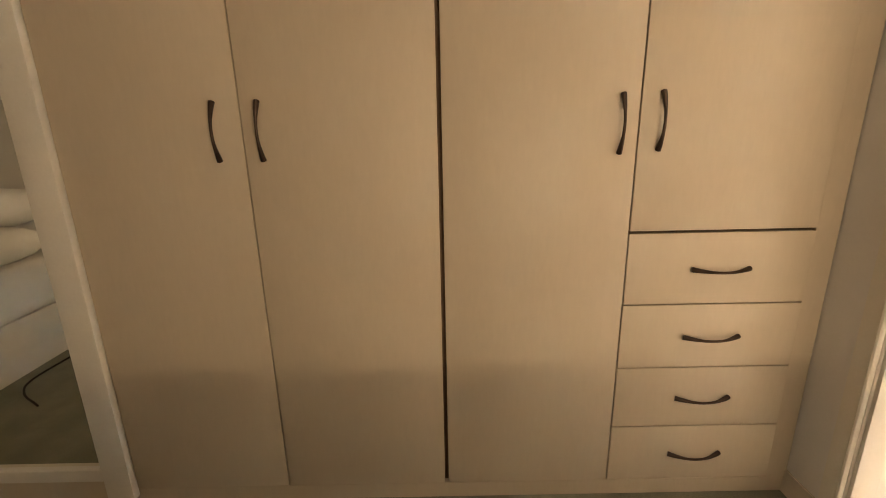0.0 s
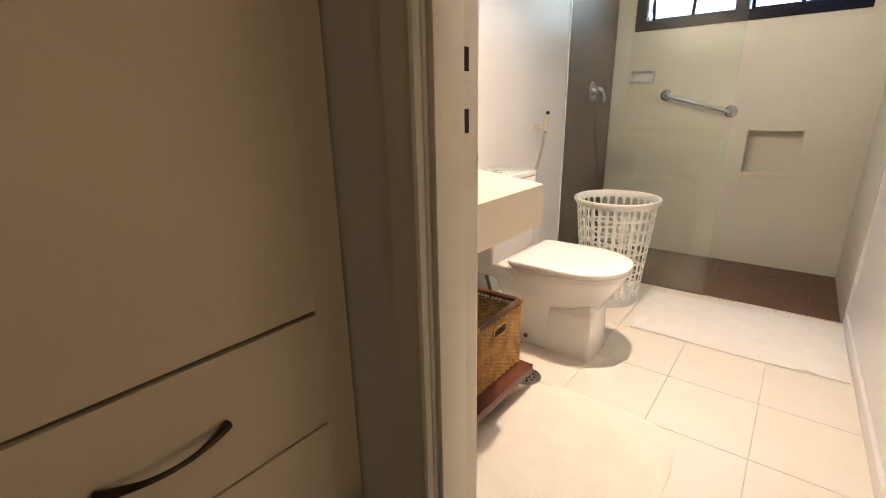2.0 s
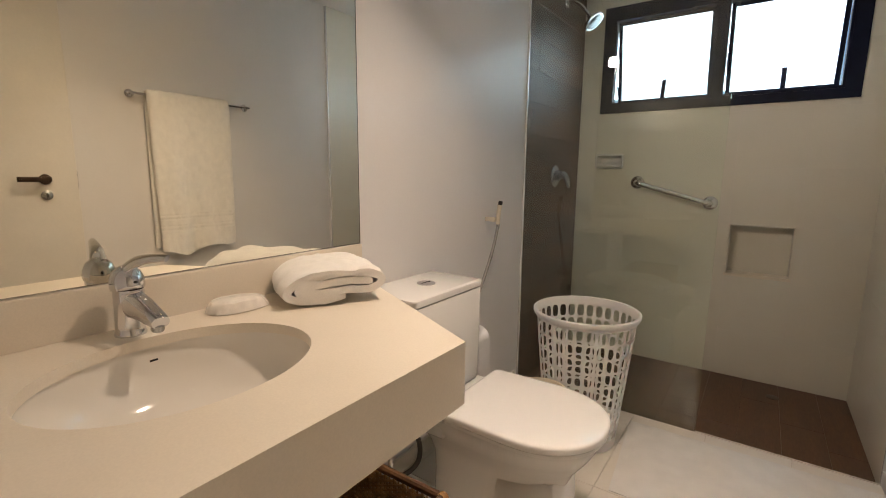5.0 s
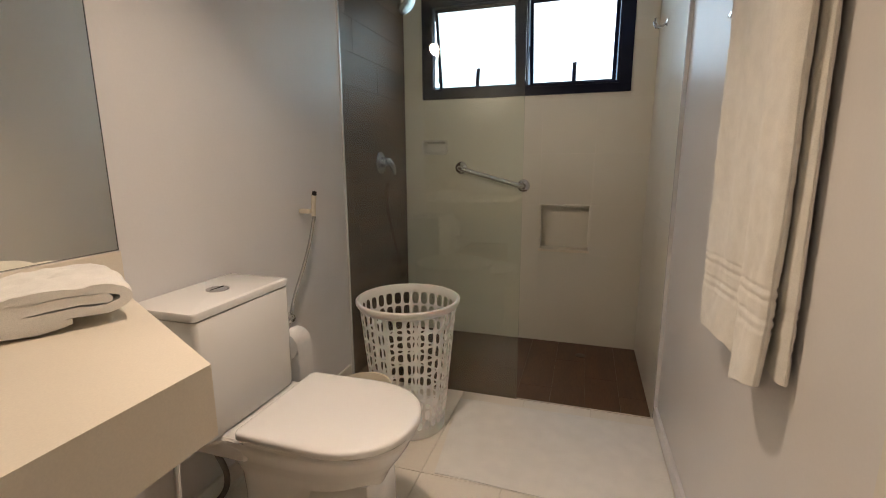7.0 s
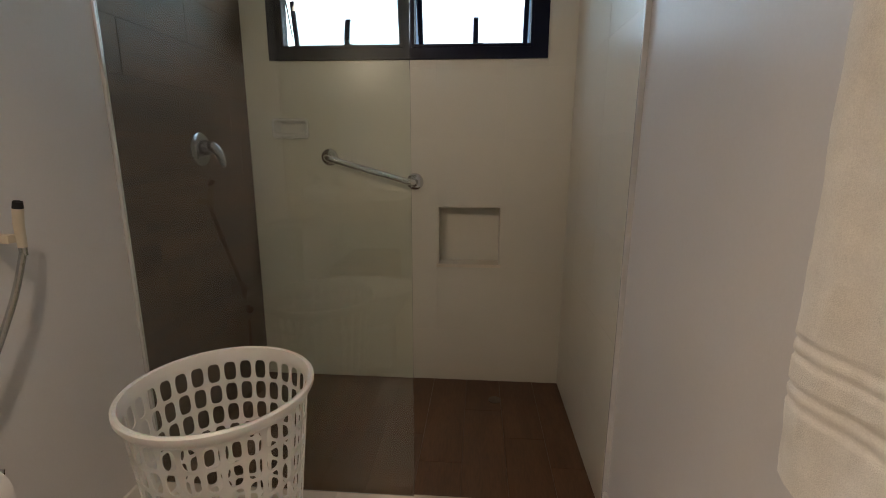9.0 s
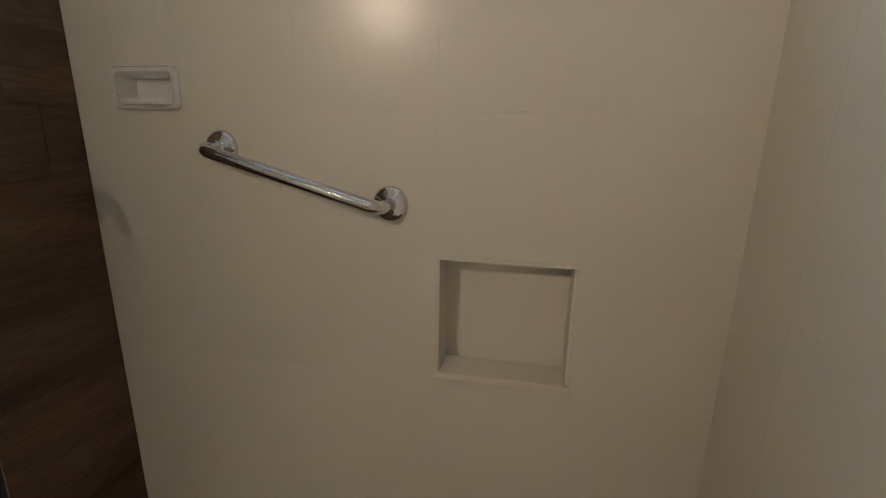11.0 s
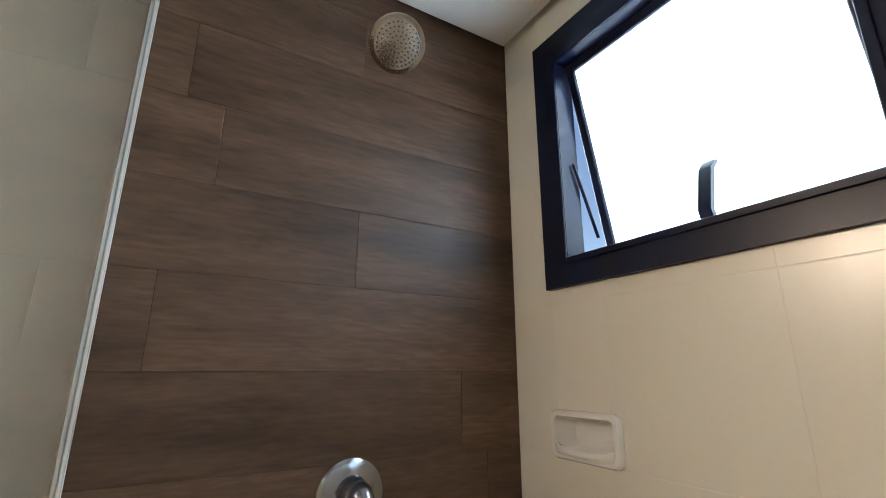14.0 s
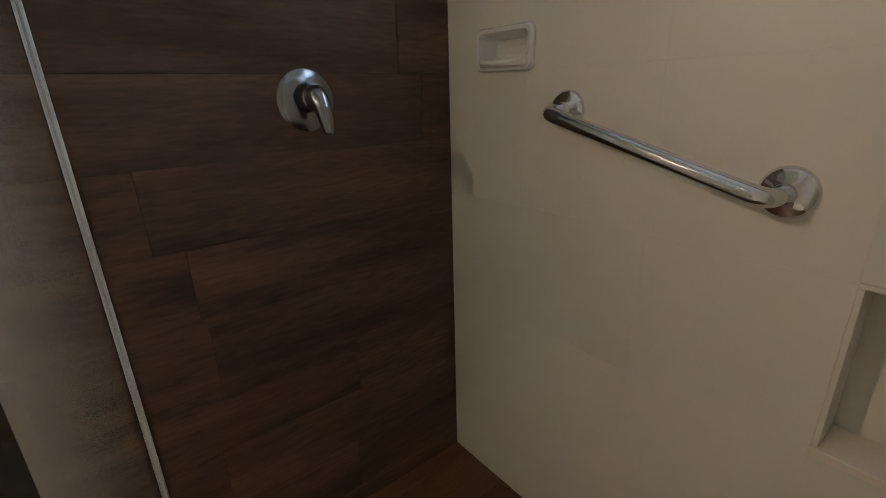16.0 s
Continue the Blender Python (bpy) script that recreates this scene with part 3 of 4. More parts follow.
for k in range(15):
    v = -1 + 2 * k / 14
    h = max(0.0, 1 - abs(v) ** 3.4) ** 0.5
    rings.append([(0.082 + 0.035 * math.cos(a) * (0.30 + 0.70 * h) + 0.008 * v, 0.622 + 0.058 * v, CT + 0.0150 + 0.0130 * math.sin(a) * (0.15 + 0.85 * h) * (1 + 0.10 * noise.noise((v * 5, a * 2, 3)))) for a in (2 * math.pi * i / 24 for i in range(24))])
part("bar", loft(rings), SOAPW, soap)
rings = []
for f, z in ((0.96, 0.0012), (1.06, 0.0020), (1.02, 0.0100), (0.96, 0.0180), (0.88, 0.0245), (0.70, 0.0285)):
    row = []
    for i in range(60):
        a = 2 * math.pi * i / 60
        crimp = 1 + 0.030 * noise.noise((3 * math.cos(a), 3 * math.sin(a), z * 60)) + 0.016 * math.sin(a * 17 + z * 90)
        row.append((0.082 + 0.043 * f * crimp * math.copysign(abs(math.cos(a)) ** 0.8, math.cos(a)) + 0.006 * math.sin(a), 0.622 + 0.068 * f * crimp * math.copysign(abs(math.sin(a)) ** 0.8, math.sin(a)), CT + z + 0.0035 * (z > 0.015) * noise.noise((5 * math.cos(a), 5 * math.sin(a), z * 90))))
    rings.append(row)
part("wrapping", loft(rings), SOAPW, soap, "crinkled translucent wrapping")
solid("cup", lathe([(0, 0), (0.026, 0), (0.031, 0.004), (0.033, 0.088), (0.031, 0.088), (0.028, 0.006), (0, 0.006)], pose(0.085, 0.148, CT), seg=28, cap=False), PLASTIC, "small plain white plastic cup beside the tap", "cup")


def rolled_towel():
    """A towel folded over itself: a thick ribbon that turns in from an outer wrap, drawn out along the roll."""
    run = spline([(0.020, -0.036, 0), (-0.045, -0.041, 0), (-0.094, -0.030, 0), (-0.104, -0.006, 0), (-0.078, 0.020, 0), (-0.020, 0.034, 0), (0.050, 0.036, 0), (0.097, 0.022, 0), (0.103, -0.002, 0),
                  (0.078, -0.018, 0), (0.020, -0.016, 0), (-0.045, -0.018, 0), (-0.081, -0.010, 0), (-0.066, 0.003, 0), (0.000, 0.011, 0), (0.060, 0.010, 0), (0.084, 0.004, 0)], 6)
    run = [Vector((p.x, p.y * 0.76, 0)) for p in run]
    n, half = len(run), 0.0088
    outer, inner = [], []
    for i in range(n):
        d = (run[min(i + 1, n - 1)] - run[max(i - 1, 0)]).normalized()
        side = Vector((-d.y, d.x, 0))
        end = min(1.0, 0.55 + 0.22 * min(i, n - 1 - i))
        outer.append(run[i] + side * half * end)
        inner.append(run[i] - side * half * end)
    section = [Vector((p.x, p.y, 0)) for p in outer + inner[::-1]]
    rings = []
    for k in range(45):
        v = k / 44
        tuck = 1.0 + 0.05 * math.sin(v * 3.1) - 0.035 * math.exp(-((v - 0.3) / 0.05) ** 2) - 0.030 * math.exp(-((v - 0.78) / 0.06) ** 2)
        soft = 0.10 + 0.90 * min(1.0, min(v, 1 - v) / 0.03) ** 0.5
        row = []
        for p in section:
            u, w = p.x, p.y
            lift = (0.20 * noise.noise((u * 12, v * 4.5, 2)) + 0.10 * noise.noise((u * 30, v * 7, 6)) - 0.12 * math.exp(-((u - 0.03 + 0.05 * v) / 0.012) ** 2)) if w > 0.02 else 0.0
            row.append(Vector((u * tuck + 0.005 * noise.noise((u * 16, w * 16, v * 4)), -0.115 + 0.23 * v + 0.007 * noise.noise((u * 22, w * 30, 3.0)),
                               w * tuck * (1 + lift) * (0.94 + 0.06 * soft) + 0.0018 * noise.noise((u * 110, w * 110, v * 30)))))
        rings.append(row)
    return loft(rings)


b = rolled_towel()
b.transform(pose(0.138, 0.850, CT + 0.044, 0, 0, 62) @ Matrix.Scale(1.16, 4))
low = min(v.co.z for v in b.verts)
bmesh.ops.translate(b, verts=b.verts[:], vec=(0, 0, CT + 0.001 - low))
solid("hand_towel", b, TERRY, "folded and rolled white hand towel on the counter", "towel")

# trap pipe and shut-off hose below the counter
trap = thing("basin_trap", (0.30, 0.36, 0.0), "white plastic basin waste pipe under the counter", "pipe")
part("tailpiece", tube([(BC[0], BC[1], 0.72), (BC[0], BC[1], 0.52), (0.30, 0.40, 0.47), (0.24, 0.44, 0.49), (0.15, 0.46, 0.50), (0.0, 0.46, 0.50)], 0.018, seg=12, steps=6), PLASTIC, trap)
part("nut", lathe([(0.0, 0), (0.027, 0), (0.027, 0.03), (0.0, 0.03)], pose(BC[0], BC[1], 0.58), seg=10), CHROME, trap)

# ---------------------------------------------------------------- baskets on the low board
board = thing("low_board", (0.34, 0.47, 0.0), "reddish mahogany plank standing low under the counter", "shelf")
part("plank", box(0.06, 0.580, 0.045, 0.905, 0.085, 0.120, bevel=0.003, seg=2), MAHOG, board)
for px in (0.10, 0.46):
    for py in (0.10, 0.76):
        part("foot", box(px, px + 0.06, py, py + 0.06, 0.0, 0.085, bevel=0.002), MAHOG, board)


def wicker_basket(x0, x1, y0, y1, z0, z1):
    bk = thing("wicker_basket", ((x0 + x1) / 2, (y0 + y1) / 2, z0), "woven honey-brown wicker basket with handle slots", "basket", "baskets under the counter")
    slot_z = (z1 - 0.084, z1 - 0.045)
    slot_h = 0.045

    def face(p, q, slot):
        """Stakes and weavers of one side, from p to q in plan."""
        p, q = Vector((*p, 0)), Vector((*q, 0))
        u = (q - p).normalized()
        n = Vector((u.y, -u.x, 0))
        ln = (q - p).length
        count = max(6, round(ln / 0.0165))
        stakes, weave = bmesh.new(), bmesh.new()
        for i in range(count + 1):
            s = p + u * (ln * i / count)
            top = z1 - 0.01
            if slot and abs(i / count - 0.5) * ln < slot_h:
                tube([s + Vector((0, 0, z0 + 0.004)), s + Vector((0, 0, slot_z[0]))], 0.0030, seg=5, bm=stakes)
            else:
                tube([s + Vector((0, 0, z0 + 0.004)), s + Vector((0, 0, top))], 0.0030, seg=5, bm=stakes)
        rows = int((z1 - z0 - 0.020) / 0.0074)
        for r in range(rows):
            z = z0 + 0.008 + r * 0.0074
            pieces = [(0, count)]
            if slot and slot_z[0] - 0.002 < z < slot_z[1] + 0.002:
                k = round(slot_h / ln * count)
                pieces = [(0, count // 2 - k), (count // 2 + k, count)]
            for a, c in pieces:
                pts = []
                for i in range(a * 2, c * 2 + 1):
                    t = i / (count * 2)
                    side = 0.0052 * math.cos(math.pi * (i / 2 + r)) + 0.0008 * noise.noise((i * 0.8, r * 1.7, x0 * 9 + y0))
                    pts.append(p + u * (ln * t) + n * side + Vector((0, 0, z + 0.0016 * noise.noise((i * 0.6, r * 2.3, y0 * 7)))))
                if len(pts) > 1:
                    tube(pts, 0.0038, seg=5, bm=weave)
        return stakes, weave

    corners = [(x0, y0), (x1, y0), (x1, y1), (x0, y1)]
    for i in range(4):
        st, we = face(corners[i], corners[(i + 1) % 4], i == 1)
        tagged(part("stake_frame", st, WICKER, bk), kind="stuff")
        tagged(part("woven_side", we, WICKER, bk), kind="stuff")
    for cx, cy in corners:
        part("corner_post", tube([(cx, cy, z0), (cx, cy, z1)], 0.0065, seg=8), WICKER, bk)
    for i in range(4):
        a, c = corners[i], corners[(i + 1) % 4]
        part("rim", tube([(*a, z1), ((a[0] + c[0]) / 2, (a[1] + c[1]) / 2, z1 - 0.002), (*c, z1)], 0.0115, seg=10, steps=8), WICKDK, bk, "dark wound rim")
    part("bottom", box(x0, x1, y0, y1, z0, z0 + 0.006), WICKDK, bk)
    # wound binding at the two front corners
    for cy in (y0, y1):
        pts = [(x1 + 0.012 * math.cos(a), cy + (0.014 * (a / 30) - 0.007) * (1 if cy == y0 else -1), z1 + 0.012 * math.sin(a)) for a in (i * 0.6 for i in range(50))]
        part("binding", tube(pts, 0.0028, seg=5), WICKER, bk, "honey cane binding")
    ym = (y0 + y1) / 2
    rim_pts = [(x1 + 0.004, ym + slot_h * 0.98 * math.copysign(abs(math.cos(a)) ** 0.35, math.cos(a)), sum(slot_z) / 2 + 0.020 * math.copysign(abs(math.sin(a)) ** 0.35, math.sin(a))) for a in (2 * math.pi * i / 40 for i in range(41))]
    part("slot_rim", tube(rim_pts, 0.0048, seg=6), WICKER, bk, "cane-bound handle slot")
    return bk


wicker_basket(0.14, 0.520, 0.575, 0.885, 0.121, 0.392)
wicker_basket(0.14, 0.520, 0.085, 0.395, 0.121, 0.385)
b = box(0.20, 0.46, 0.62, 0.84, 0.128, 0.205, bevel=0.03, seg=3)
for v in b.verts:
    v.co.z += 0.03 * noise.noise(v.co * 9)
solid("folded_cloth", b, TEAL, "dark teal cloth folded inside the wicker basket", "cloth")

# ---------------------------------------------------------------- toilet
TY = 1.352


def ring_d(x0, x1, hw, z, n=40, square=2.5, cy=TY):
    """A plan outline with a squarer back and a rounder front."""
    pts, cx, rx = [], (x0 + x1) / 2, (x1 - x0) / 2
    for i in range(n):
        a = 2 * math.pi * i / n
        c, s = math.cos(a), math.sin(a)
        e = square if c < 0 else 2.15
        pts.append((cx + rx * math.copysign(abs(c) ** (2 / e), c), cy + hw * math.copysign(abs(s) ** (2 / e), s), z))
    return pts


def ring_lid(x0, x1, hw, z, r=0.035):
    """Straight back with tight corners, straight sides, full round front."""
    pts, xm = [], x1 - 0.235
    for k in range(25):
        a = -math.pi / 2 + math.pi * k / 24
        pts.append((xm + (x1 - xm) * max(0.0, math.cos(a)) ** (2 / 2.2), TY + hw * math.copysign(abs(math.sin(a)) ** (2 / 2.2), a), z))
    for cy, a0 in ((1, 90), (-1, 180)):
        for k in range(6):
            a = radians(a0 + 18 * k)
            pts.append((x0 + r + r * math.cos(a), TY + cy * (hw - 0.006 - r) + r * math.sin(a), z))
    return pts


wc = thing("toilet", (0.4, TY, 0.0), "white ceramic close-coupled toilet with its lid closed", "toilet")
part("pedestal", loft([ring_d(x0, x1, hw, z, square=5) for x0, x1, hw, z in (
    (.200, .690, .112, 0.0), (.200, .690, .114, .012), (.205, .680, .108, .03), (.205, .676, .103, .14), (.200, .684, .108, .22),
    (.185, .712, .132, .275), (.170, .748, .166, .325), (.155, .772, .188, .365), (.150, .780, .194, .392), (.150, .778, .192, .402))]), CERAMIC, wc)
part("front_block", loft([[(x, y, z) for x, y in ((x0, TY - h), (x1 - .03, TY - h), (x1 - .008, TY - h + .01), (x1, TY - h + .035), (x1, TY + h - .035), (x1 - .008, TY + h - .01), (x1 - .03, TY + h), (x0, TY + h))]
                              for z, x0, x1, h in ((0.0, .480, .696, .117), (.10, .482, .690, .114), (.20, .485, .688, .111), (.225, .49, .684, .106), (.25, .52, .672, .085))]), CERAMIC, wc)
part("shelf", box(.012, .330, TY - .190, TY + .190, .335, .408, bevel=0.018, seg=3), CERAMIC, wc)
part("seat", loft([ring_lid(x0, x1, hw, z) for x0, x1, hw, z in ((.315, .790, .201, .404), (.312, .793, .204, .406), (.312, .793, .204, .416), (.316, .790, .201, .4195))]), SEATPL, wc, "white plastic seat")
part("lid", loft([ring_lid(x0, x1, hw, z, r) for x0, x1, hw, z, r in ((.316, .792, .206, .4205, .022), (.309, .798, .211, .4225, .022), (.306, .801, .213, .4265, .022), (.306, .801, .213, .4400, .022), (.3075, .7995, .2115, .4440, .022), (.3115, .7955, .2080, .4468, .022),
                                                                    (.322, .785, .198, .4480, .022), (.365, .745, .160, .4488, .022), (.43, .685, .09, .4490, .022))]), SEATPL, wc, "closed white plastic lid")
CY = 1.316


def tank_ring(x1, hw, z, r):
    """A box plan with its two front corners rounded."""
    pts = [(0.008, CY - hw, z)]
    for cy, a0 in ((-1, -90), (1, 0)):
        pts += [(x1 - r + r * math.cos(radians(a0 + 18 * k)), CY + cy * (hw - r) + r * math.sin(radians(a0 + 18 * k)), z) for k in range(6)]
    return pts + [(0.008, CY + hw, z)]


part("tank", loft([tank_ring(x1, hw, z, r) for z, x1, hw, r in ((.412, .246, .198, .014), (.420, .250, .203, .016), (.60, .252, .206, .016), (.780, .253, .208, .016), (.783, .251, .206, .015))]), CERAMIC, wc)
part("tank_lid", loft([tank_ring(x1, hw, z, r) for z, x1, hw, r in ((.7865, .251, .206, .016), (.788, .255, .210, .018), (.806, .257, .212, .018), (.8105, .255, .210, .017), (.8125, .249, .204, .016))]), CERAMIC, wc)
# near-black strip painting the shade between cistern and toilet shelf
part("tank_gasket", loft([tank_ring(x1, hw, z, r) for z, x1, hw, r in ((.407, .232, .170, .014), (.4125, .232, .170, .014))]), DARK, wc, "near-black strip painted as shade in the gap under the cistern")
fl = part("flush_button", lathe([(0, 0), (0.034, 0), (0.034, .004), (.030, .006), (.0, .0055)], pose(.130, CY + .010, .8115), seg=28), CHROME, wc, "round chrome flush button")
part("button_split", box(.127, .129, CY - .018, CY + .038, .8173, .8185), DARK, fl)
for yy in (TY - .113, TY + .113):
    part("floor_bolt", lathe([(0, 0), (.011, 0), (.011, .006), (.006, .010), (0, .010)], pose(.372, yy, .040, 90 if yy < TY else -90, 0, 0), seg=14), DULL, wc, "dull floor bolt cap")
part("sealant", loft([ring_d(.196, .700, .120, z, square=5) for z in (0.0, .004)]), GROUT, wc, "grey sealant line round the foot")

hose = thing("cistern_hose", (0.05, 1.10, 0.10), "grey flexible water hose looping to the cistern", "hose")
part("tube", tube([(0.0, 1.05, 0.125), (0.035, 1.09, 0.105), (0.09, 1.18, 0.085), (0.135, 1.25, 0.115), (0.15, 1.265, 0.19), (0.145, 1.225, 0.32), (0.135, 1.19, 0.415)], 0.0095, seg=10, steps=8), DULL, hose)
part("wall_valve", lathe([(0, 0), (.024, 0), (.024, .005), (.012, .008), (.012, .05), (0, .05)], pose(0.0, 1.05, 0.125, 0, 90, 0), seg=18), CHROME, hose)
brush = thing("toilet_brush", (0.12, 1.055, 0.0), "slim white toilet brush in its holder", "brush")
part("holder", lathe([(0, 0), (.040, 0), (.044, .10), (.036, .13), (.012, .135), (.012, .13), (0, .13)], pose(.205, 1.035, 0), seg=24), PLASTIC, brush)
part("handle", tube([(.205, 1.035, .12), (.206, 1.036, .26), (.210, 1.040, .435)], [.008, .0075, .0085], seg=10), PLASTIC, brush)

# floor drain
drain = thing("floor_drain", (0.515, 0.972, 0.0), "round chrome floor drain grate in the tiles", "drain", kind="structure")
part("ring", lathe([(0, 0.0015), (.066, 0.0015), (.066, .005), (.060, .0065), (.054, .0045), (0, .0045)], pose(.515, .972, 0), seg=40), STEEL, drain)
for ring_r, count in ((0.018, 6), (0.036, 10)):
    for i in range(count):
        a = 2 * math.pi * i / count + ring_r * 9
        part("slot", lathe([(0, 0), (.0058, 0), (.0058, .0008), (0, .0008)], pose(.515 + ring_r * math.cos(a), .972 + ring_r * math.sin(a), .0045), seg=8), DARK, drain)
solid("floor_drain_shower", lathe([(0, -.0305), (.032, -.0305), (.032, -.0275), (.028, -.0268), (.0, -.0265)], pose(1.27, 3.10, 0), seg=28), DULL, "small round dark metal shower drain", "drain", kind="structure")

# ---------------------------------------------------------------- laundry basket
LBX, LBY, LBH = 0.510, 2.022, 0.618


def laundry_basket():
    lb = thing("laundry_basket", (LBX, LBY, 0.0), "tall white plastic laundry basket with slotted sides", "basket")
    cols, rows = 30, 9

    def rad(z):
        return 0.160 + (0.220 - 0.160) * z / LBH

    z0, z1 = 0.050, LBH - 0.035
    shell = bmesh.new()
    th = 0.0028
    # one cell of the lattice: a rounded slot in a rectangle
    per = 12
    for r in range(rows):
        za, zb = (z0 + (z1 - z0) * (q / rows) ** 1.12 for q in (r, r + 1))
        for c in range(cols):
            a0, a1 = 2 * math.pi * c / cols, 2 * math.pi * (c + 1) / cols
            am, zm, ha, hz = (a0 + a1) / 2, (za + zb) / 2, (a1 - a0) / 2, (zb - za) / 2
            inner, outer = [], []
            for k in range(per):
                t = 2 * math.pi * (k + 0.5) / per
                ct, st = math.cos(t), math.sin(t)
                inner.append((am + ha * 0.74 * math.copysign(abs(ct) ** 0.55, ct), zm + hz * 0.87 * math.copysign(abs(st) ** 0.72, st)))
                mx = max(abs(ct), abs(st))
                outer.append((am + ha * ct / mx, zm + hz * st / mx))
            rings = []
            for ring, off in ((outer, 0), (inner, 0), (inner, -th), (outer, -th)):
                rings.append([shell.verts.new((LBX + (rad(z) + off) * math.cos(a), LBY + (rad(z) + off) * math.sin(a), z)) for a, z in ring])
            for r0, r1 in zip(rings, rings[1:]):
                for k in range(per):
                    j = (k + 1) % per
                    shell.faces.new((r0[k], r0[j], r1[j], r1[k]))
    tagged(part("slotted_wall", shell, PLASTIC, lb), kind="stuff")
    at = pose(LBX, LBY, 0)
    part("rim", lathe([(rad(z1) - .004, z1 - .001), (rad(z1) + .001, z1 - .001), (.226, LBH - .028), (.233, LBH - .016), (.233, LBH - .004), (.228, LBH), (.220, LBH - .002), (.216, LBH - .012), (rad(z1) - .004, z1 + .004), (rad(z1) - .004, z1 - .001)], at, seg=64, cap=False), PLASTIC, lb)
    part("base", lathe([(0, 0.004), (.145, 0.004), (.153, 0.0), (.160, .004), (rad(z0), z0 + .001), (rad(z0) - .004, z0 + .001), (.155, .012), (0, .012)], at, seg=64), PLASTIC, lb)
    return lb


laundry_basket()
PX, PY = 0.432, 1.722
pail = thing("waste_pail", (PX, PY, 0.0), "small round cream waste pail beside the toilet", "bin")
part("body", lathe([(0, 0), (.072, 0), (.077, .004), (.105, .316), (.110, .320), (.112, .326), (.109, .331), (.104, .329), (.101, .318), (.073, .008), (0, .008)], pose(PX, PY, 0), seg=40), CREAMPL, pail)

# ---------------------------------------------------------------- sprayer, paper, valves on the left wall
spr = thing("bidet_sprayer", (0.03, 2.0, 1.02), "cream hand sprayer hanging on its wall hook with a steel hose", "sprayer")
part("hook", box(0.0, 0.056, 1.972, 1.998, 0.985, 1.006, bevel=0.004, seg=2), CREAMPL, spr)
part("handpiece", tube([(0.060, 2.000, 0.972), (0.062, 1.999, 1.03), (0.070, 1.997, 1.068)], [.0095, .011, .0115], seg=14), CREAMPL, spr)
part("nozzle", tube([(0.068, 1.998, 1.062), (0.074, 1.996, 1.084)], [.0115, .010], seg=14), DARK, spr, "dark sprayer nozzle")
part("collar", tube([(0.059, 2.000, 0.952), (0.060, 2.000, 0.976)], [.0085, .0085], seg=12), STEEL, spr)
part("hose", tube([(0.059, 2.000, 0.960), (0.060, 1.958, 0.86), (0.056, 1.897, 0.745), (0.050, 1.835, 0.64), (0.050, 1.790, 0.545), (0.044, 1.762, 0.45), (0.036, 1.742, 0.33), (0.034, 1.735, 0.20), (0.030, 1.725, 0.010)], .0078, seg=10, steps=8), STEEL, spr)


def angle_valve(y, z, drop, r=.034):
    v = thing("angle_valve", (0.0, y, z), "chrome angle valve on the wall", "valve", "wall valves")
    part("flange", lathe([(0, 0), (r, 0), (r - .001, .006), (r * .62, .012), (.015, .018), (.014, .045), (0, .045)], pose(0, y, z, 0, 90, 0), seg=22), CHROME, v)
    part("body", tube([(.040, y, z - drop), (.040, y, z + .022)], .0130, seg=14), CHROME, v)
    part("knob", lathe([(0, 0), (.020, 0), (.023, .008), (.022, .020), (.016, .030), (0, .033)], pose(.047, y, z, 0, 90, 0), seg=18), CHROME, v)
    return v


angle_valve(1.775, 0.556, .045)
low = angle_valve(2.075, 0.105, .02, .030)
part("outlet", tube([(.040, 2.075, .100), (.042, 2.110, .096), (.044, 2.160, .090)], [.012, .0115, .014], seg=14), CHROME, low)
part("supply_hose", tube([(.040, 2.075, .090), (.046, 2.050, .060), (.052, 1.99, .022), (.050, 1.93, .010)], .0065, seg=8, steps=6), DULL, low, "dark supply hose")
ph = thing("paper_holder", (0.0, 1.745, 0.50), "chrome wall holder with a hanging paper roll", "paper holder")
part("rod", tube([(0.0, 1.688, 0.540), (0.040, 1.686, 0.538), (0.064, 1.683, 0.515), (0.076, 1.688, 0.474), (0.080, 1.712, 0.458), (0.080, 1.80, 0.458), (0.080, 1.828, 0.462), (0.080, 1.836, 0.482)], .0055, seg=10, steps=6), CHROME, ph)
part("flange", lathe([(0, 0), (.018, 0), (.017, .005), (0, .006)], pose(0, 1.688, .540, 0, 90, 0), seg=18), CHROME, ph)
roll = thing("toilet_roll", (0.085, 1.757, 0.455), "white toilet paper roll with a hanging sheet", "paper roll")
part("paper", lathe([(.020, -.05), (.056, -.05), (.0575, -.047), (.0575, .047), (.056, .05), (.020, .05), (.020, -.05)], pose(.080, 1.757, .455, 90, 0, 0), seg=36, cap=False), PAPER, roll)
# core coloured near-black to paint the shade in the roll's hollow
part("core", lathe([(.0185, -.0495), (.0200, -.0495), (.0200, .0495), (.0185, .0495), (.0185, -.0495)], pose(.080, 1.757, .455, 90, 0, 0), seg=24, cap=False), DARK, roll, "cardboard core coloured near-black as shade in its hollow")
sheet = [[(.080 + .0582 * math.cos(a), y, .455 + .0582 * math.sin(a)) for a in (radians(d) for d in range(100, -1, -10))] + [(.1385 + .001 * k, y, .455 - .033 * k) for k in range(1, 8)] for y in (1.709, 1.757, 1.805)]
part("hanging_sheet", loft(sheet, cap=False, loop=False), PAPER, roll)

# ---------------------------------------------------------------- towel rail
TX = 1.611
rail = thing("towel_rail", (TX, 1.4, 1.60), "slim chrome towel rail on two wall posts", "towel rail")
part("bar", tube([(TX, 1.070, 1.612), (TX, 1.745, 1.612)], .0065, seg=14), CHROME, rail)
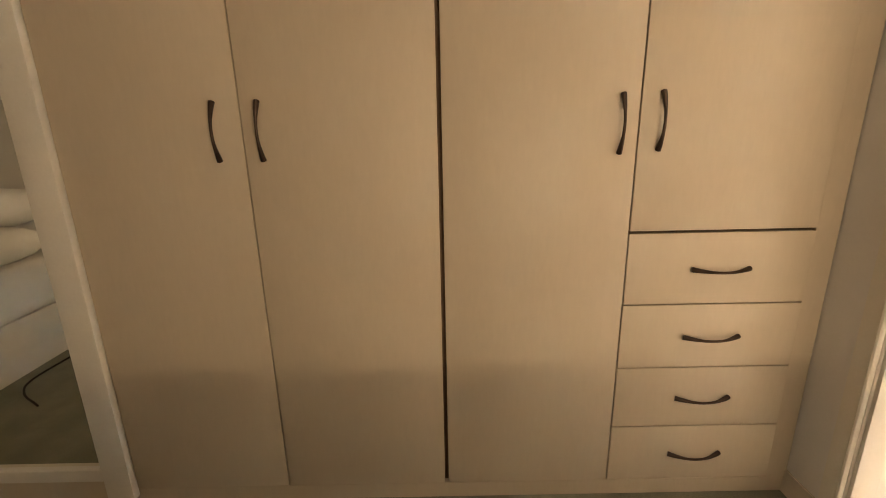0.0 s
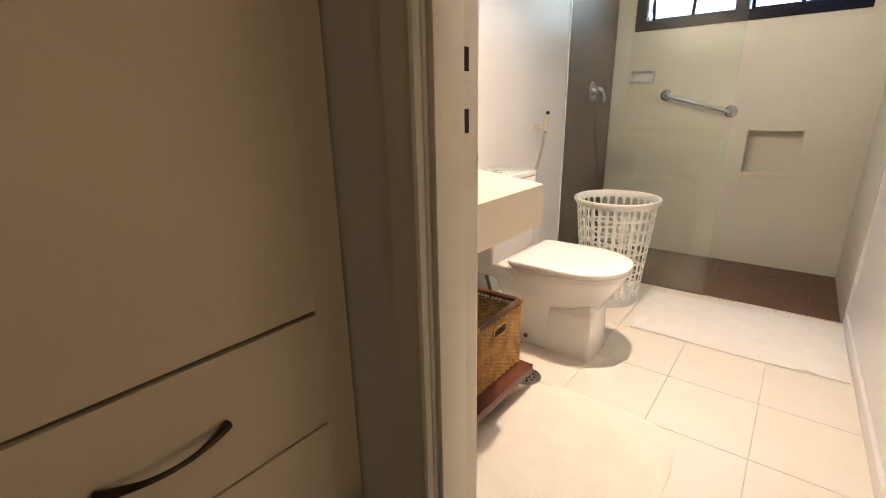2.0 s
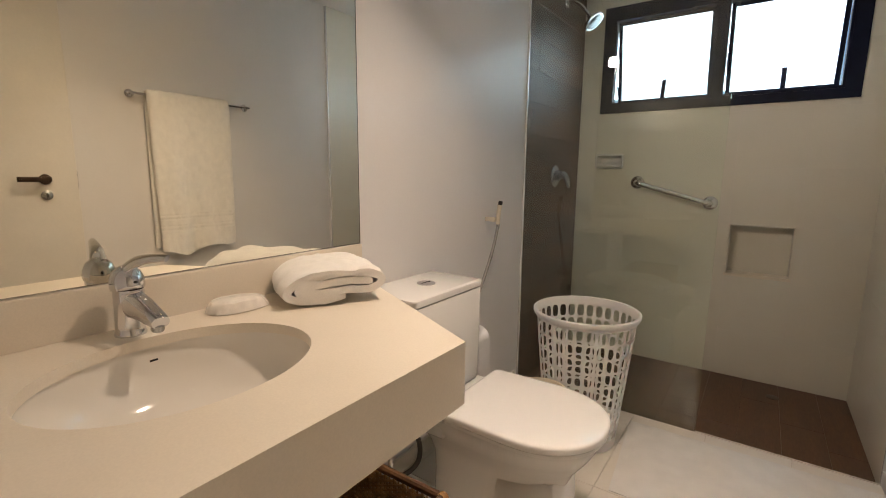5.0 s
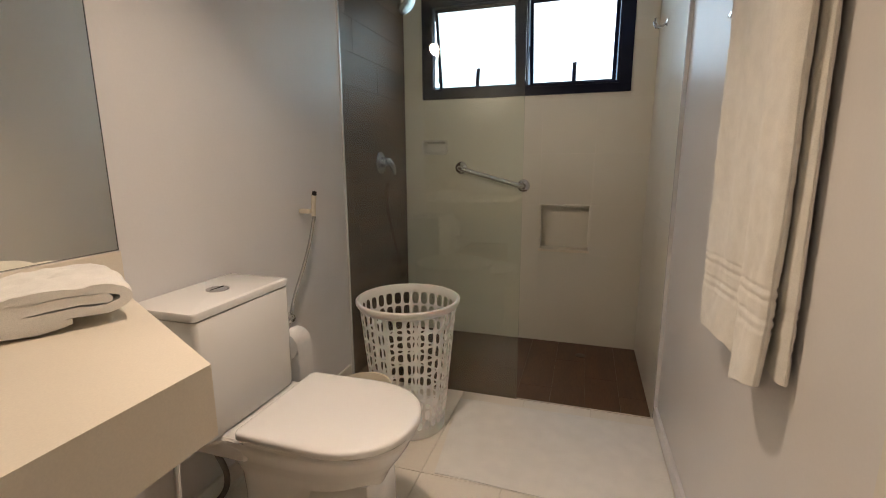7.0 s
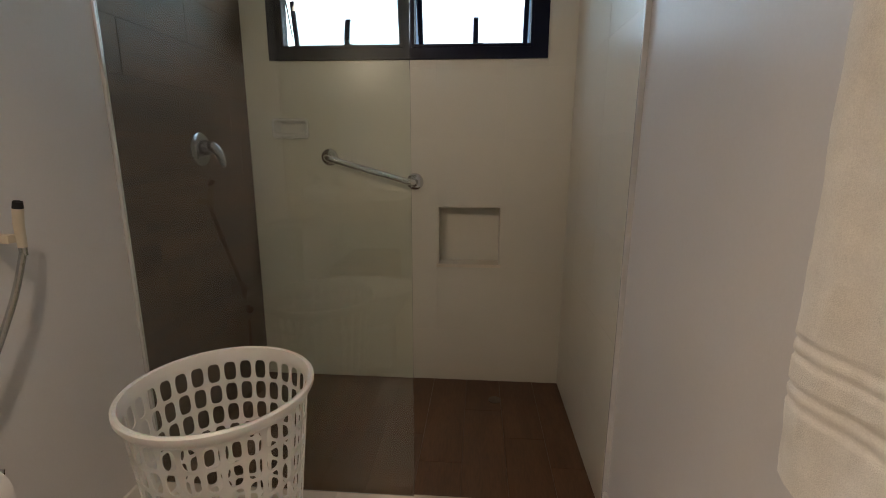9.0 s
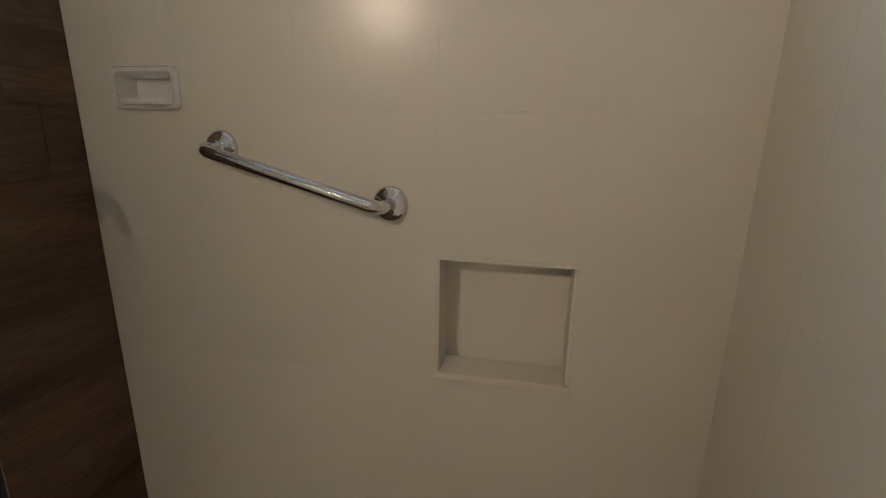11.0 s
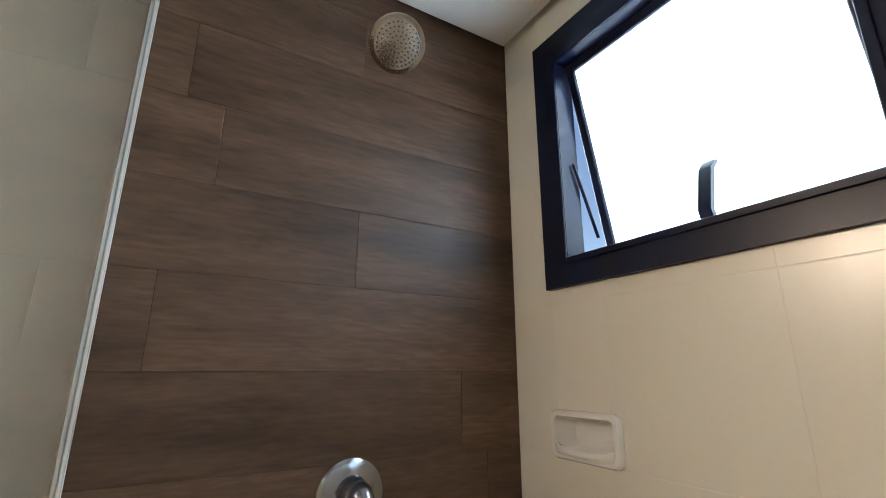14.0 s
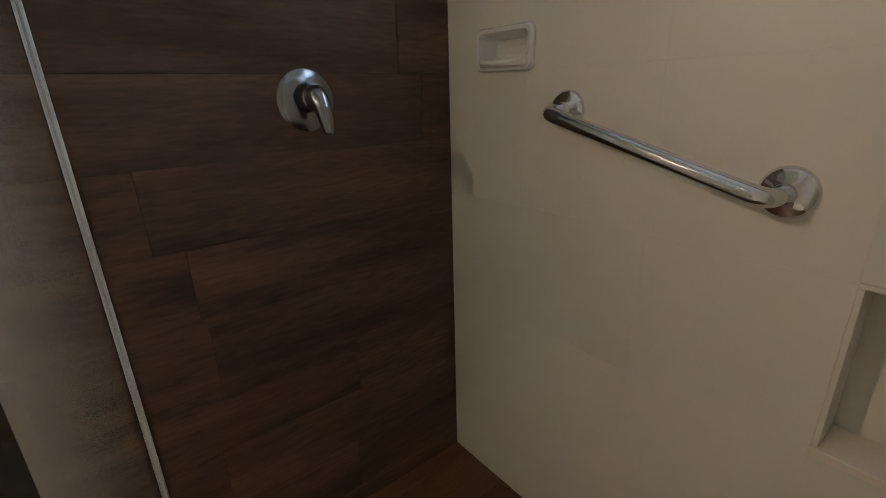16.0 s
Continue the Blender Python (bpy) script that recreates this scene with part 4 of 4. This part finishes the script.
for yy in (1.090, 1.725):
    post = part("post", tube([(wall_x(yy), yy, 1.612), (TX - .006, yy, 1.612)], .0075, seg=14), CHROME, rail)
    part("flange", lathe([(0, 0), (.021, 0), (.021, .006), (.014, .010), (0, .010)], pose(wall_x(yy), yy, 1.612, 0, -90, 0), seg=22), CHROME, post)


def bath_towel():
    """Draped over the rail: front and back falls with soft folds, woven bands near the hem, a thick edge."""
    ny, fall_f, fall_b = 60, 190, 120
    path = [(TX - 0.0135, 0.785 + (1.606 - 0.785) * k / fall_f, -1) for k in range(fall_f + 1)]
    path += [(TX + 0.0135 * math.cos(math.pi * (1 - k / 8)), 1.612 + 0.016 * math.sin(math.pi * (1 - k / 8)), 0) for k in range(1, 8)]
    path += [(TX + 0.0135, 1.606 - (1.606 - 0.800) * k / fall_b, 1) for k in range(fall_b + 1)]

    def bands(z, shift):
        return sum(math.exp(-((z - zc - shift) / 0.0050) ** 4) for zc in (0.972, 0.952, 0.912, 0.892))

    def place(x, z, side, y, face):
        fall = min(1.0, max(0.0, (1.60 - z) / 0.72))
        hem = max(0.0, (0.90 - z) / 0.12)
        pinch = bands(z, -0.035 if side > 0 else 0.0)
        half = 0.225 - 0.010 * fall - 0.0015 * pinch
        yy = 1.375 + (y - 0.5) * 2 * half + (0.003 * fall if side < 0 else -0.013 * fall)
        folds = 0.0100 * math.sin(y * 8.0 + 0.7) + 0.0050 * math.sin(y * 19 + 2.1 + z) + 0.007 * noise.noise((y * 6, z * 3, side * 2.0)) + 0.0025 * noise.noise((y * 15, z * 7, side))
        edge = math.sqrt(max(0.02, 1 - (max(0.0, abs(y - 0.5) * 2 - 0.87) / 0.13) ** 2))
        th = (0.0160 if side < 0 else 0.0125) * edge * (1 - 0.17 * min(1, pinch)) * (1 + 0.16 * noise.noise((y * 22, z * 22, 4.0)) + 0.07 * noise.noise((y * 90, z * 160, 7.0)))
        if side < 0:
            xx = x - 0.004 + fall * 0.006 - folds * (0.35 + 0.65 * fall) - hem * 0.010 * (0.4 + math.sin(y * 10.5 + 0.6)) - face * th
            zz = z - hem * (0.040 * math.exp(-((y - 0.28) / 0.24) ** 2) - 0.006 * math.sin(y * 12.5 + 0.3))
        elif side > 0:
            xx = x + 0.001 + fall * 0.002 + folds * 0.25 * fall + face * th
            zz = z - hem * (0.010 * (1 - y) - 0.006 * math.sin(y * 12))
        else:
            xx, zz = x + (x - TX) / 0.0135 * face * th, z + face * th
        return (xx, yy, zz)

    rings = []
    for x, z, sd in path:
        rings.append([place(x, z, sd, j / ny, 1) for j in range(ny + 1)] + [place(x, z, sd, j / ny, -1) for j in range(ny, -1, -1)])
    return loft(rings)


solid("bath_towel", bath_towel(), TERRYCR, "thick white bath towel folded over the rail with woven bands", "towel")

# double robe hook in the shower
hk = thing("robe_hook", (RTILE, 2.98, 1.92), "chrome double robe hook on the tiles", "hook")
part("plate", lathe([(0, 0), (.020, 0), (.020, .006), (.014, .009), (0, .009)], pose(RTILE, 2.98, 1.925, 0, -90, 0), seg=22), CHROME, hk)
for dy in (-0.022, 0.022):
    part("prong", tube([(RTILE - .006, 2.98, 1.922), (RTILE - .030, 2.98 + dy * .4, 1.905), (RTILE - .050, 2.98 + dy, 1.905), (RTILE - .062, 2.98 + dy * 1.3, 1.925), (RTILE - .064, 2.98 + dy * 1.4, 1.942)], [.006, .005, .005, .006], seg=10, steps=6), CHROME, hk)

# bath mat
b = bmesh.new()
nx, ny = 46, 30
rows = []
for layer in (1, 0):
    for j in range(ny + 1):
        row = []
        for i in range(nx + 1):
            u, v = i / nx, j / ny
            x = 0.735 - 0.055 * v + (1.618 - 0.735 + 0.055 * v - 0.004) * u
            y = 1.700 + (2.290 - 1.700) * v + 0.006 * math.sin(u * 7 + 1) * (1 - v) + 0.008 * u * v
            edge = max(0.0, 1 - min(u * nx, (1 - u) * nx, v * ny, (1 - v) * ny) / 2)
            wav = 0.0035 * max(0, noise.noise((u * 4, v * 3, 5))) + 0.010 * max(0.0, math.sin(u * 22 + 2)) ** 3 * math.exp(-v * 26) * (u > 0.72)
            z = 0.0015 + (0.0095 * (1 - 0.55 * edge) + wav if layer else 0.0)
            row.append(b.verts.new((x, y, z)))
        rows.append(row)
half = ny + 1
for j in range(ny):
    for i in range(nx):
        b.faces.new((rows[j][i], rows[j][i + 1], rows[j + 1][i + 1], rows[j + 1][i]))
        b.faces.new((rows[half + j][i], rows[half + j + 1][i], rows[half + j + 1][i + 1], rows[half + j][i + 1]))
rim = [(j, 0) for j in range(ny)] + [(ny, i) for i in range(nx)] + [(j, nx) for j in range(ny, 0, -1)] + [(0, i) for i in range(nx, 0, -1)]
for (j0, i0), (j1, i1) in zip(rim, rim[1:] + rim[:1]):
    b.faces.new((rows[j0][i0], rows[j1][i1], rows[half + j1][i1], rows[half + j0][i0]))
solid("bath_mat", b, MATCLOTH, "flat white cotton bath mat in front of the shower", "bath mat")

# small plush rug in front of the counter, with rounded corners
rings = []
for inset, z in ((0.0, 0.0012), (0.0, 0.006), (0.006, 0.010), (0.018, 0.012), (0.06, 0.0125), (0.12, 0.0125), (0.19, 0.0125)):
    row = []
    for i in range(96):
        a = 2 * math.pi * i / 96
        c, s_ = math.cos(a), math.sin(a)
        wob = 0.004 * noise.noise((c * 4, s_ * 4, 2.0))
        x = 0.838 + (0.300 - inset + wob) * math.copysign(abs(c) ** 0.42, c)
        y = 0.630 + (0.350 - inset + wob) * math.copysign(abs(s_) ** 0.42, s_)
        row.append((x, y, z + (0.0016 * noise.noise((x * 18, y * 18, 1.0)) if inset else 0.0)))
    rings.append(row)
solid("rug", loft(rings), RUG, "small cream plush rug with rounded corners on the tiles", "rug")

# ---------------------------------------------------------------- shower
screen = thing("shower_screen", (0.48, SHOWER, -0.02), "fixed clear glass shower screen with slim white channels", "shower screen")
g = part("pane", box(0.004, 0.958, SHOWER + 0.007, SHOWER + 0.014, -0.022, TOP - 0.004, bevel=0.0008), GLASS, screen, "clear faintly green glass")
g.visible_shadow = False
part("wall_channel", box(0.0, 0.008, SHOWER + 0.0142, SHOWER + 0.0200, -0.03, TOP, bevel=0.0015), ALU, screen)
part("wall_channel", box(0.0, 0.011, SHOWER - 0.001, SHOWER + 0.0068, -0.03, TOP, bevel=0.0015), ALU, screen)
part("floor_channel", box(0.022, 0.958, SHOWER + 0.003, SHOWER + 0.018, -0.0305, -0.018, bevel=0.002), ALU, screen)
solid("trim_shower_right", box(RTILE - 0.002, wall_x(SHOWER) + 0.002, SHOWER - 0.006, SHOWER + 0.004, -0.03, TOP, bevel=0.002), ALU, "slim white vertical edge trim", "trim", kind="structure")
solid("trim_shower_floor", box(0.958, RTILE, SHOWER - 0.012, SHOWER - 0.002, -0.03, 0.002, bevel=0.001), GROUT, "thin floor edge at the shower", "trim", kind="structure")

VY, VZ = 2.868, 1.208
mixer = thing("shower_mixer", (0.0, VY, VZ), "chrome shower mixer with round plate and curved lever", "mixer")
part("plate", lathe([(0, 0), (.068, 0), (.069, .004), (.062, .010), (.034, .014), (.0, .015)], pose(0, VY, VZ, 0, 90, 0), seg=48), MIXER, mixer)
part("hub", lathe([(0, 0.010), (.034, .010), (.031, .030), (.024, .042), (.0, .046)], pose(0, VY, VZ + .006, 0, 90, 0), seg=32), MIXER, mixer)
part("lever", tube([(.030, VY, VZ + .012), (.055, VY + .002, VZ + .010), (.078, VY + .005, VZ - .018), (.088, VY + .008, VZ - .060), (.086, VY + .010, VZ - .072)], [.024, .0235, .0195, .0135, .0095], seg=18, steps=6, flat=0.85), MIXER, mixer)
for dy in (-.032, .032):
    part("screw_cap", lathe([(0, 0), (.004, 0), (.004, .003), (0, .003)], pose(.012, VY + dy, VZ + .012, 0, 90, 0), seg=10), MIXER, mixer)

HX, HY, HZ = 0.205, 2.850, 2.100
shower = thing("wall_shower", (0.0, 2.86, 2.19), "chrome wall-mounted round shower head with nozzles", "shower head")
part("arm", tube([(0.0, 2.925, 2.262), (0.04, 2.912, 2.258), (0.10, 2.888, 2.225), (0.165, 2.857, 2.150)], .0095, seg=14, steps=6), CHROME, shower)
part("flange", lathe([(0, 0), (.028, 0), (.027, .006), (.012, .010), (0, .010)], pose(0, 2.925, 2.262, 0, 90, 0), seg=24), CHROME, shower)
hm = look((HX, HY, HZ), (0.62, 2.79, 1.62))
disc = part("rose", lathe([(0, 0), (.052, 0), (.058, .003), (.060, .008), (.056, .016), (.030, .030), (.016, .040), (.014, .062), (0, .064)], hm @ pose(0, 0, 0), seg=44), STEEL, shower)
part("face_ring", lathe([(.050, -.0005), (.0585, -.0005), (.0595, .004), (.050, .004), (.050, -.0005)], hm, seg=44, cap=False), CHROME, disc, "chrome rim")
b = bmesh.new()
for rr, cnt in ((.008, 6), (.017, 12), (.026, 18), (.035, 24), (.044, 30)):
    for i in range(cnt):
        a = 2 * math.pi * i / cnt + rr * 40
        lathe([(0, -.0016), (.0014, -.0016), (.0017, .0005), (0, .0005)], hm @ pose(rr * math.cos(a), rr * math.sin(a), 0), seg=6, bm=b)
tagged(part("nozzles", b, DARK, disc, "small dark rubber nozzles"), kind="stuff")

bar = thing("grab_bar", (0.63, BACK, 1.11), "polished steel grab bar on two round flanges", "grab bar")
A, B = Vector((0.412, BACK, 1.172)), Vector((0.846, BACK, 1.052))
o = Vector((0, -0.084, 0))
d = (B - A).normalized()
pts = [A, A + o * 0.45, A + o * 0.80 + d * 0.006, A + o * 0.97 + d * 0.020, A + o + d * 0.042]
pts2 = [B + o - d * 0.042, B + o * 0.97 - d * 0.020, B + o * 0.80 - d * 0.006, B + o * 0.45, B]
part("tube", tube(pts + [A + o + d * 0.065, A + o + d * 0.10, A + o + d * ((B - A).length / 2), B + o - d * 0.10, B + o - d * 0.065] + pts2, .0158, seg=20, steps=5), CHROME, bar)
for p in (A, B):
    part("flange", lathe([(0, 0), (.043, 0), (.0435, .004), (.041, .010), (.034, .015), (.024, .0175), (.018, .021), (.0155, .028), (0, .028)], pose(p.x, p.y, p.z, 90, 0, 0), seg=40), CHROME, bar)

# ceramic soap dish let into the tiles
dish = thing("soap_dish", (0.218, BACK, 1.31), "white ceramic recessed soap dish in the tiles", "soap dish")


def rrect(cx, cz, hx, hz, y, r, n=6):
    pts = []
    for qx, qz, a0 in ((1, 1, 0), (-1, 1, 90), (-1, -1, 180), (1, -1, 270)):
        for k in range(n):
            a = radians(a0 + 90 * k / (n - 1))
            pts.append((cx + qx * (hx - r) + r * math.cos(a), y, cz + qz * (hz - r) + r * math.sin(a)))
    return pts


cx, cz = 0.218, 1.312
part("surround", loft([rrect(cx, cz, .094, .051, BACK - .0005, .018), rrect(cx, cz, .094, .051, BACK - .008, .018), rrect(cx, cz, .090, .047, BACK - .014, .017), rrect(cx, cz, .081, .039, BACK - .013, .013),
                       rrect(cx, cz, .0775, .0355, BACK - .004, .013), rrect(cx, cz, .0735, .0325, BACK + .022, .014), rrect(cx, cz, .066, .027, BACK + .038, .014), rrect(cx, cz, .030, .008, BACK + .044, .006)], cap=False), CERAMIC, dish)
part("back", loft([rrect(cx, cz, .075, .034, BACK + .0445, .012), rrect(cx, cz, .075, .034, BACK + .050, .012)]), CERAMIC, dish)
lip_rows = []
for k in range(9):
    u = -1 + 2 * k / 8
    bow = (1 - u * u) ** 0.5 if abs(u) < 1 else 0.0
    x, out, rise = cx + 0.080 * u, 0.010 + 0.017 * bow, -0.014 - 0.010 * bow
    lip_rows.append([(x, BACK - 0.006, cz - 0.040), (x, BACK - out, cz - 0.039), (x, BACK - out - 0.005, cz + rise - 0.010), (x, BACK - out - 0.004, cz + rise - 0.002), (x, BACK - out + 0.001, cz + rise), (x, BACK - out + 0.005, cz + rise - 0.004), (x, BACK + 0.004, cz - 0.036)])
part("scoop_lip", loft(lip_rows), CERAMIC, dish)

# niche lining and sill
nl = thing("shower_niche", (1.12, BACK + 0.05, 0.62), "pale tiled recessed shower niche with a projecting sill", "niche", kind="structure")
part("sill", box(NICHE[0] - .012, NICHE[1] + .012, BACK - .010, BACK + .089, NICHE[2] - .014, NICHE[2] + .004, bevel=0.002), QUARTZ, nl)
part("side_lining", box(NICHE[0] - .009, NICHE[0], BACK - .003, BACK + .089, NICHE[2] + .004, NICHE[3], bevel=0.001), WTILE, nl)
part("side_lining", box(NICHE[1], NICHE[1] + .009, BACK - .003, BACK + .089, NICHE[2] + .004, NICHE[3], bevel=0.001), WTILE, nl)
part("top_lining", box(NICHE[0] - .009, NICHE[1] + .009, BACK - .003, BACK + .089, NICHE[3], NICHE[3] + .009, bevel=0.001), WTILE, nl)

# ---------------------------------------------------------------- window
win = thing("window_1", (0.81, BACK, WIN[2]), "high black aluminium window with two frosted panes tilted open", "window", kind="structure")
x0, x1, z0, z1 = WIN
IN = [(0.215, 0.781, 1.697, 2.216), (0.852, 1.395, 1.697, 2.216)]
part("window_frame", slab(x0, x1, z0, z1, BACK - 0.014, BACK + 0.042, "y", IN), BLACKAL, win)
for a, b_, c, d_ in IN:
    # a slim raised lip round each opening
    for q in ((a - .014, a, c - .014, d_ + .014), (b_, b_ + .014, c - .014, d_ + .014), (a, b_, c - .014, c), (a, b_, d_, d_ + .014)):
        part("lip", box(q[0], q[1], BACK - .020, BACK - .0142, q[2], q[3], bevel=0.0015), BLACKAL, win)
    tilt = Matrix.Translation((0, BACK + .032, d_)) @ pose(0, 0, 0, 11.5, 0, 0) @ Matrix.Translation((0, -(BACK + .032), -d_))
    yy = BACK + .032
    sb = bmesh.new()
    for q in ((a + .002, a + .024, c, d_), (b_ - .024, b_ - .002, c, d_), (a + .024, b_ - .024, c, c + .022), (a + .024, b_ - .024, d_ - .022, d_)):
        box(q[0], q[1], yy - .011, yy + .011, q[2], q[3], bevel=0.002, bm=sb, m=tilt)
    sash = part("sash", sb, BLACKAL, win)
    p = part("pane", box(a + .022, b_ - .022, yy - .002, yy + .002, c + .020, d_ - .020, m=tilt), FROST, sash, "white frosted glass")
    # stay arm at the side and the latch at the foot
    part("stay_arm", tube([(a + .006, BACK + .02, c + .24), (a + .008, BACK + .085, c + .06)], .004, seg=6), BLACKAL, sash)
    xm = a + (b_ - a) * 0.53
    latch = part("latch", loft([[(xm + u, BACK + .040 + yo + w, z) for u, w in ((-.012, -.006), (.012, -.006), (.012, .006), (-.012, .006))] for z, yo in ((c + .004, 0), (c + .03, -.010), (c + .115, .012), (c + .135, .030))]), BLACKAL, win)
    part("latch_foot", box(xm - .012, xm + .034, BACK + .010, BACK + .050, c + .0005, c + .010, bevel=0.002), BLACKAL, latch)

# ceiling downlights: the main one, and an added housing for the entry fill
for lx, ly in ((0.72, 1.12), (1.00, 0.34)):
    dl = thing("downlight", (lx, ly, TOP), "small round recessed ceiling downlight, lit", "downlight", "ceiling downlights")
    part("ring", lathe([(.040, -.006), (.052, -.005), (.055, 0.0), (.040, 0.0), (.040, -.006)], pose(lx, ly, TOP), seg=32, cap=False), PLASTIC, dl)
    part("lens", lathe([(0, -.002), (.040, -.002), (.040, 0.0), (0, 0.0)], pose(lx, ly, TOP), seg=28), BULB, dl, "glowing warm lens")
# adjustable spot above the mirror's end
sp = thing("mirror_spotlight", (0.0, 1.09, 2.08), "adjustable two-headed chrome wall spotlight above the mirror, lit", "spotlight")
part("wall_plate", lathe([(0, 0), (.035, 0), (.034, .010), (.010, .014), (0, .014)], pose(0.0, 1.075, 2.085, 0, 90, 0), seg=24), CHROME, sp)
for head, aim, joint in (((0.092, 1.112, 2.058), (1.15, 3.3, 1.45), (0.070, 1.072, 2.073)), ((0.098, 1.023, 2.024), (1.65, 0.80, 1.15), (0.052, 1.032, 2.052))):
    sm = look(head, aim)
    part("arm", tube([(0.012, 1.075, 2.085), (0.030, 1.070, 2.083), joint], .006, seg=10, steps=4), CHROME, sp)
    hs = part("housing", lathe([(.038, 0.0), (.040, 0.0), (.040, .030), (.028, .060), (.0, .066), (.0, .060), (.026, .056), (.038, .028), (.038, 0.0)], sm, seg=28, cap=False), CHROME, sp)
    part("bulb_lens", lathe([(0, .006), (.037, .006), (.037, .010), (0, .010)], sm, seg=24), BULB, hs, "glowing warm lens")

# ---------------------------------------------------------------- tiles and planks


def piece(name, x0, x1, y0, y1, z0, z1, mat, parent, bevel=0.0009):
    ob = new(name, mesh_of(name, box(x0, x1, y0, y1, z0, z1, bevel=bevel), mat))
    ob.parent = parent
    return ob


def cut(rect, holes):
    """The rectangle less the holes, as rectangles."""
    todo = [rect]
    for h in holes:
        nxt = []
        for a, b, c, d in todo:
            if h[0] >= b or h[1] <= a or h[2] >= d or h[3] <= c:
                nxt.append((a, b, c, d))
                continue
            if a < h[0]:
                nxt.append((a, h[0], c, d))
            if h[1] < b:
                nxt.append((h[1], b, c, d))
            m0, m1 = max(a, h[0]), min(b, h[1])
            if c < h[2]:
                nxt.append((m0, m1, c, h[2]))
            if h[3] < d:
                nxt.append((m0, m1, h[3], d))
        todo = nxt
    return [r for r in todo if r[1] - r[0] > 0.004 and r[3] - r[2] > 0.004]


def spans(lo, hi, joints, gap):
    edges = [lo] + [j for j in joints if lo + 0.01 < j < hi - 0.01] + [hi]
    return [(a + gap / 2, b - gap / 2) for a, b in zip(edges, edges[1:])]


# bathroom floor
XJ = [0.680 + 0.3235 * k for k in range(-3, 4)]
YJ = [1.700 - 0.362 * k for k in range(-2, 6)][::-1]
for a, b_ in spans(0.0, RIGHT, XJ, 0.0024):
    for c, d_ in spans(-0.103, SHOWER - 0.013, YJ, 0.0024):
        piece("tile", a, b_, c, d_, -0.008, 0.0, FLOOR, floor_bath, 0.0012)
# shower floor, planks laid towards the window
for k, (a, b_) in enumerate(spans(0.0, RTILE, [0.177 * i + 0.06 for i in range(10)], 0.0009)):
    for c, d_ in spans(SHOWER, BACK, [SHOWER + (0.22, 0.61, 0.40)[k % 3]], 0.0009):
        piece("plank", a, b_, c, d_, -0.040, -0.030, PLANKFL, floor_shower, 0.0008)
# brown wall
ROWS = [-0.148 + 0.1768 * i for i in range(0, 16)]
JOIN = {5: 2.56, 6: 2.50, 7: 3.20, 8: 3.13, 9: 2.487, 10: 2.856, 11: 2.558, 12: 2.488, 13: 2.852}
for k, (c, d_) in enumerate(spans(-0.03, TOP + 0.045, ROWS, 0.0009)):
    row = round((d_ + 0.148) / 0.1768) - 1
    j = JOIN.get(row, SHOWER + 0.12 + (0.39 * row) % 0.75)
    for a, b_ in spans(SHOWER + 0.021, BACK, [j], 0.0011):
        piece("plank", -0.010, 0.0, a, b_, c, d_, PLANK, wall_lt, 0.0007)
# window wall
TX_J = [0.285 + 0.3365 * k for k in range(-1, 5)]
TZ_J = [0.262 + 0.3335 * k for k in range(-1, 7)]
HOLES = [(WIN[0], WIN[1], WIN[2], WIN[3]), (NICHE[0] - .009, NICHE[1] + .009, NICHE[2] - .014, NICHE[3] + .009), DISH]
for a, b_ in spans(0.0, RTILE, TX_J, 0.0014):
    for c, d_ in spans(-0.03, TOP + 0.045, TZ_J, 0.0014):
        for r in cut((a, b_, c, d_), HOLES):
            piece("tile", r[0], r[1], BACK, BACK + 0.010, r[2], r[3], WTILE, wall_back, 0.0005)
for a, b_ in spans(SHOWER + 0.004, BACK, [2.415 + 0.3365, 2.415 + 0.673], 0.0014):
    for c, d_ in spans(-0.03, TOP + 0.045, TZ_J, 0.0014):
        piece("tile", RTILE, RTILE + 0.010, a, b_, c, d_, WTILE, wall_rt, 0.0005)
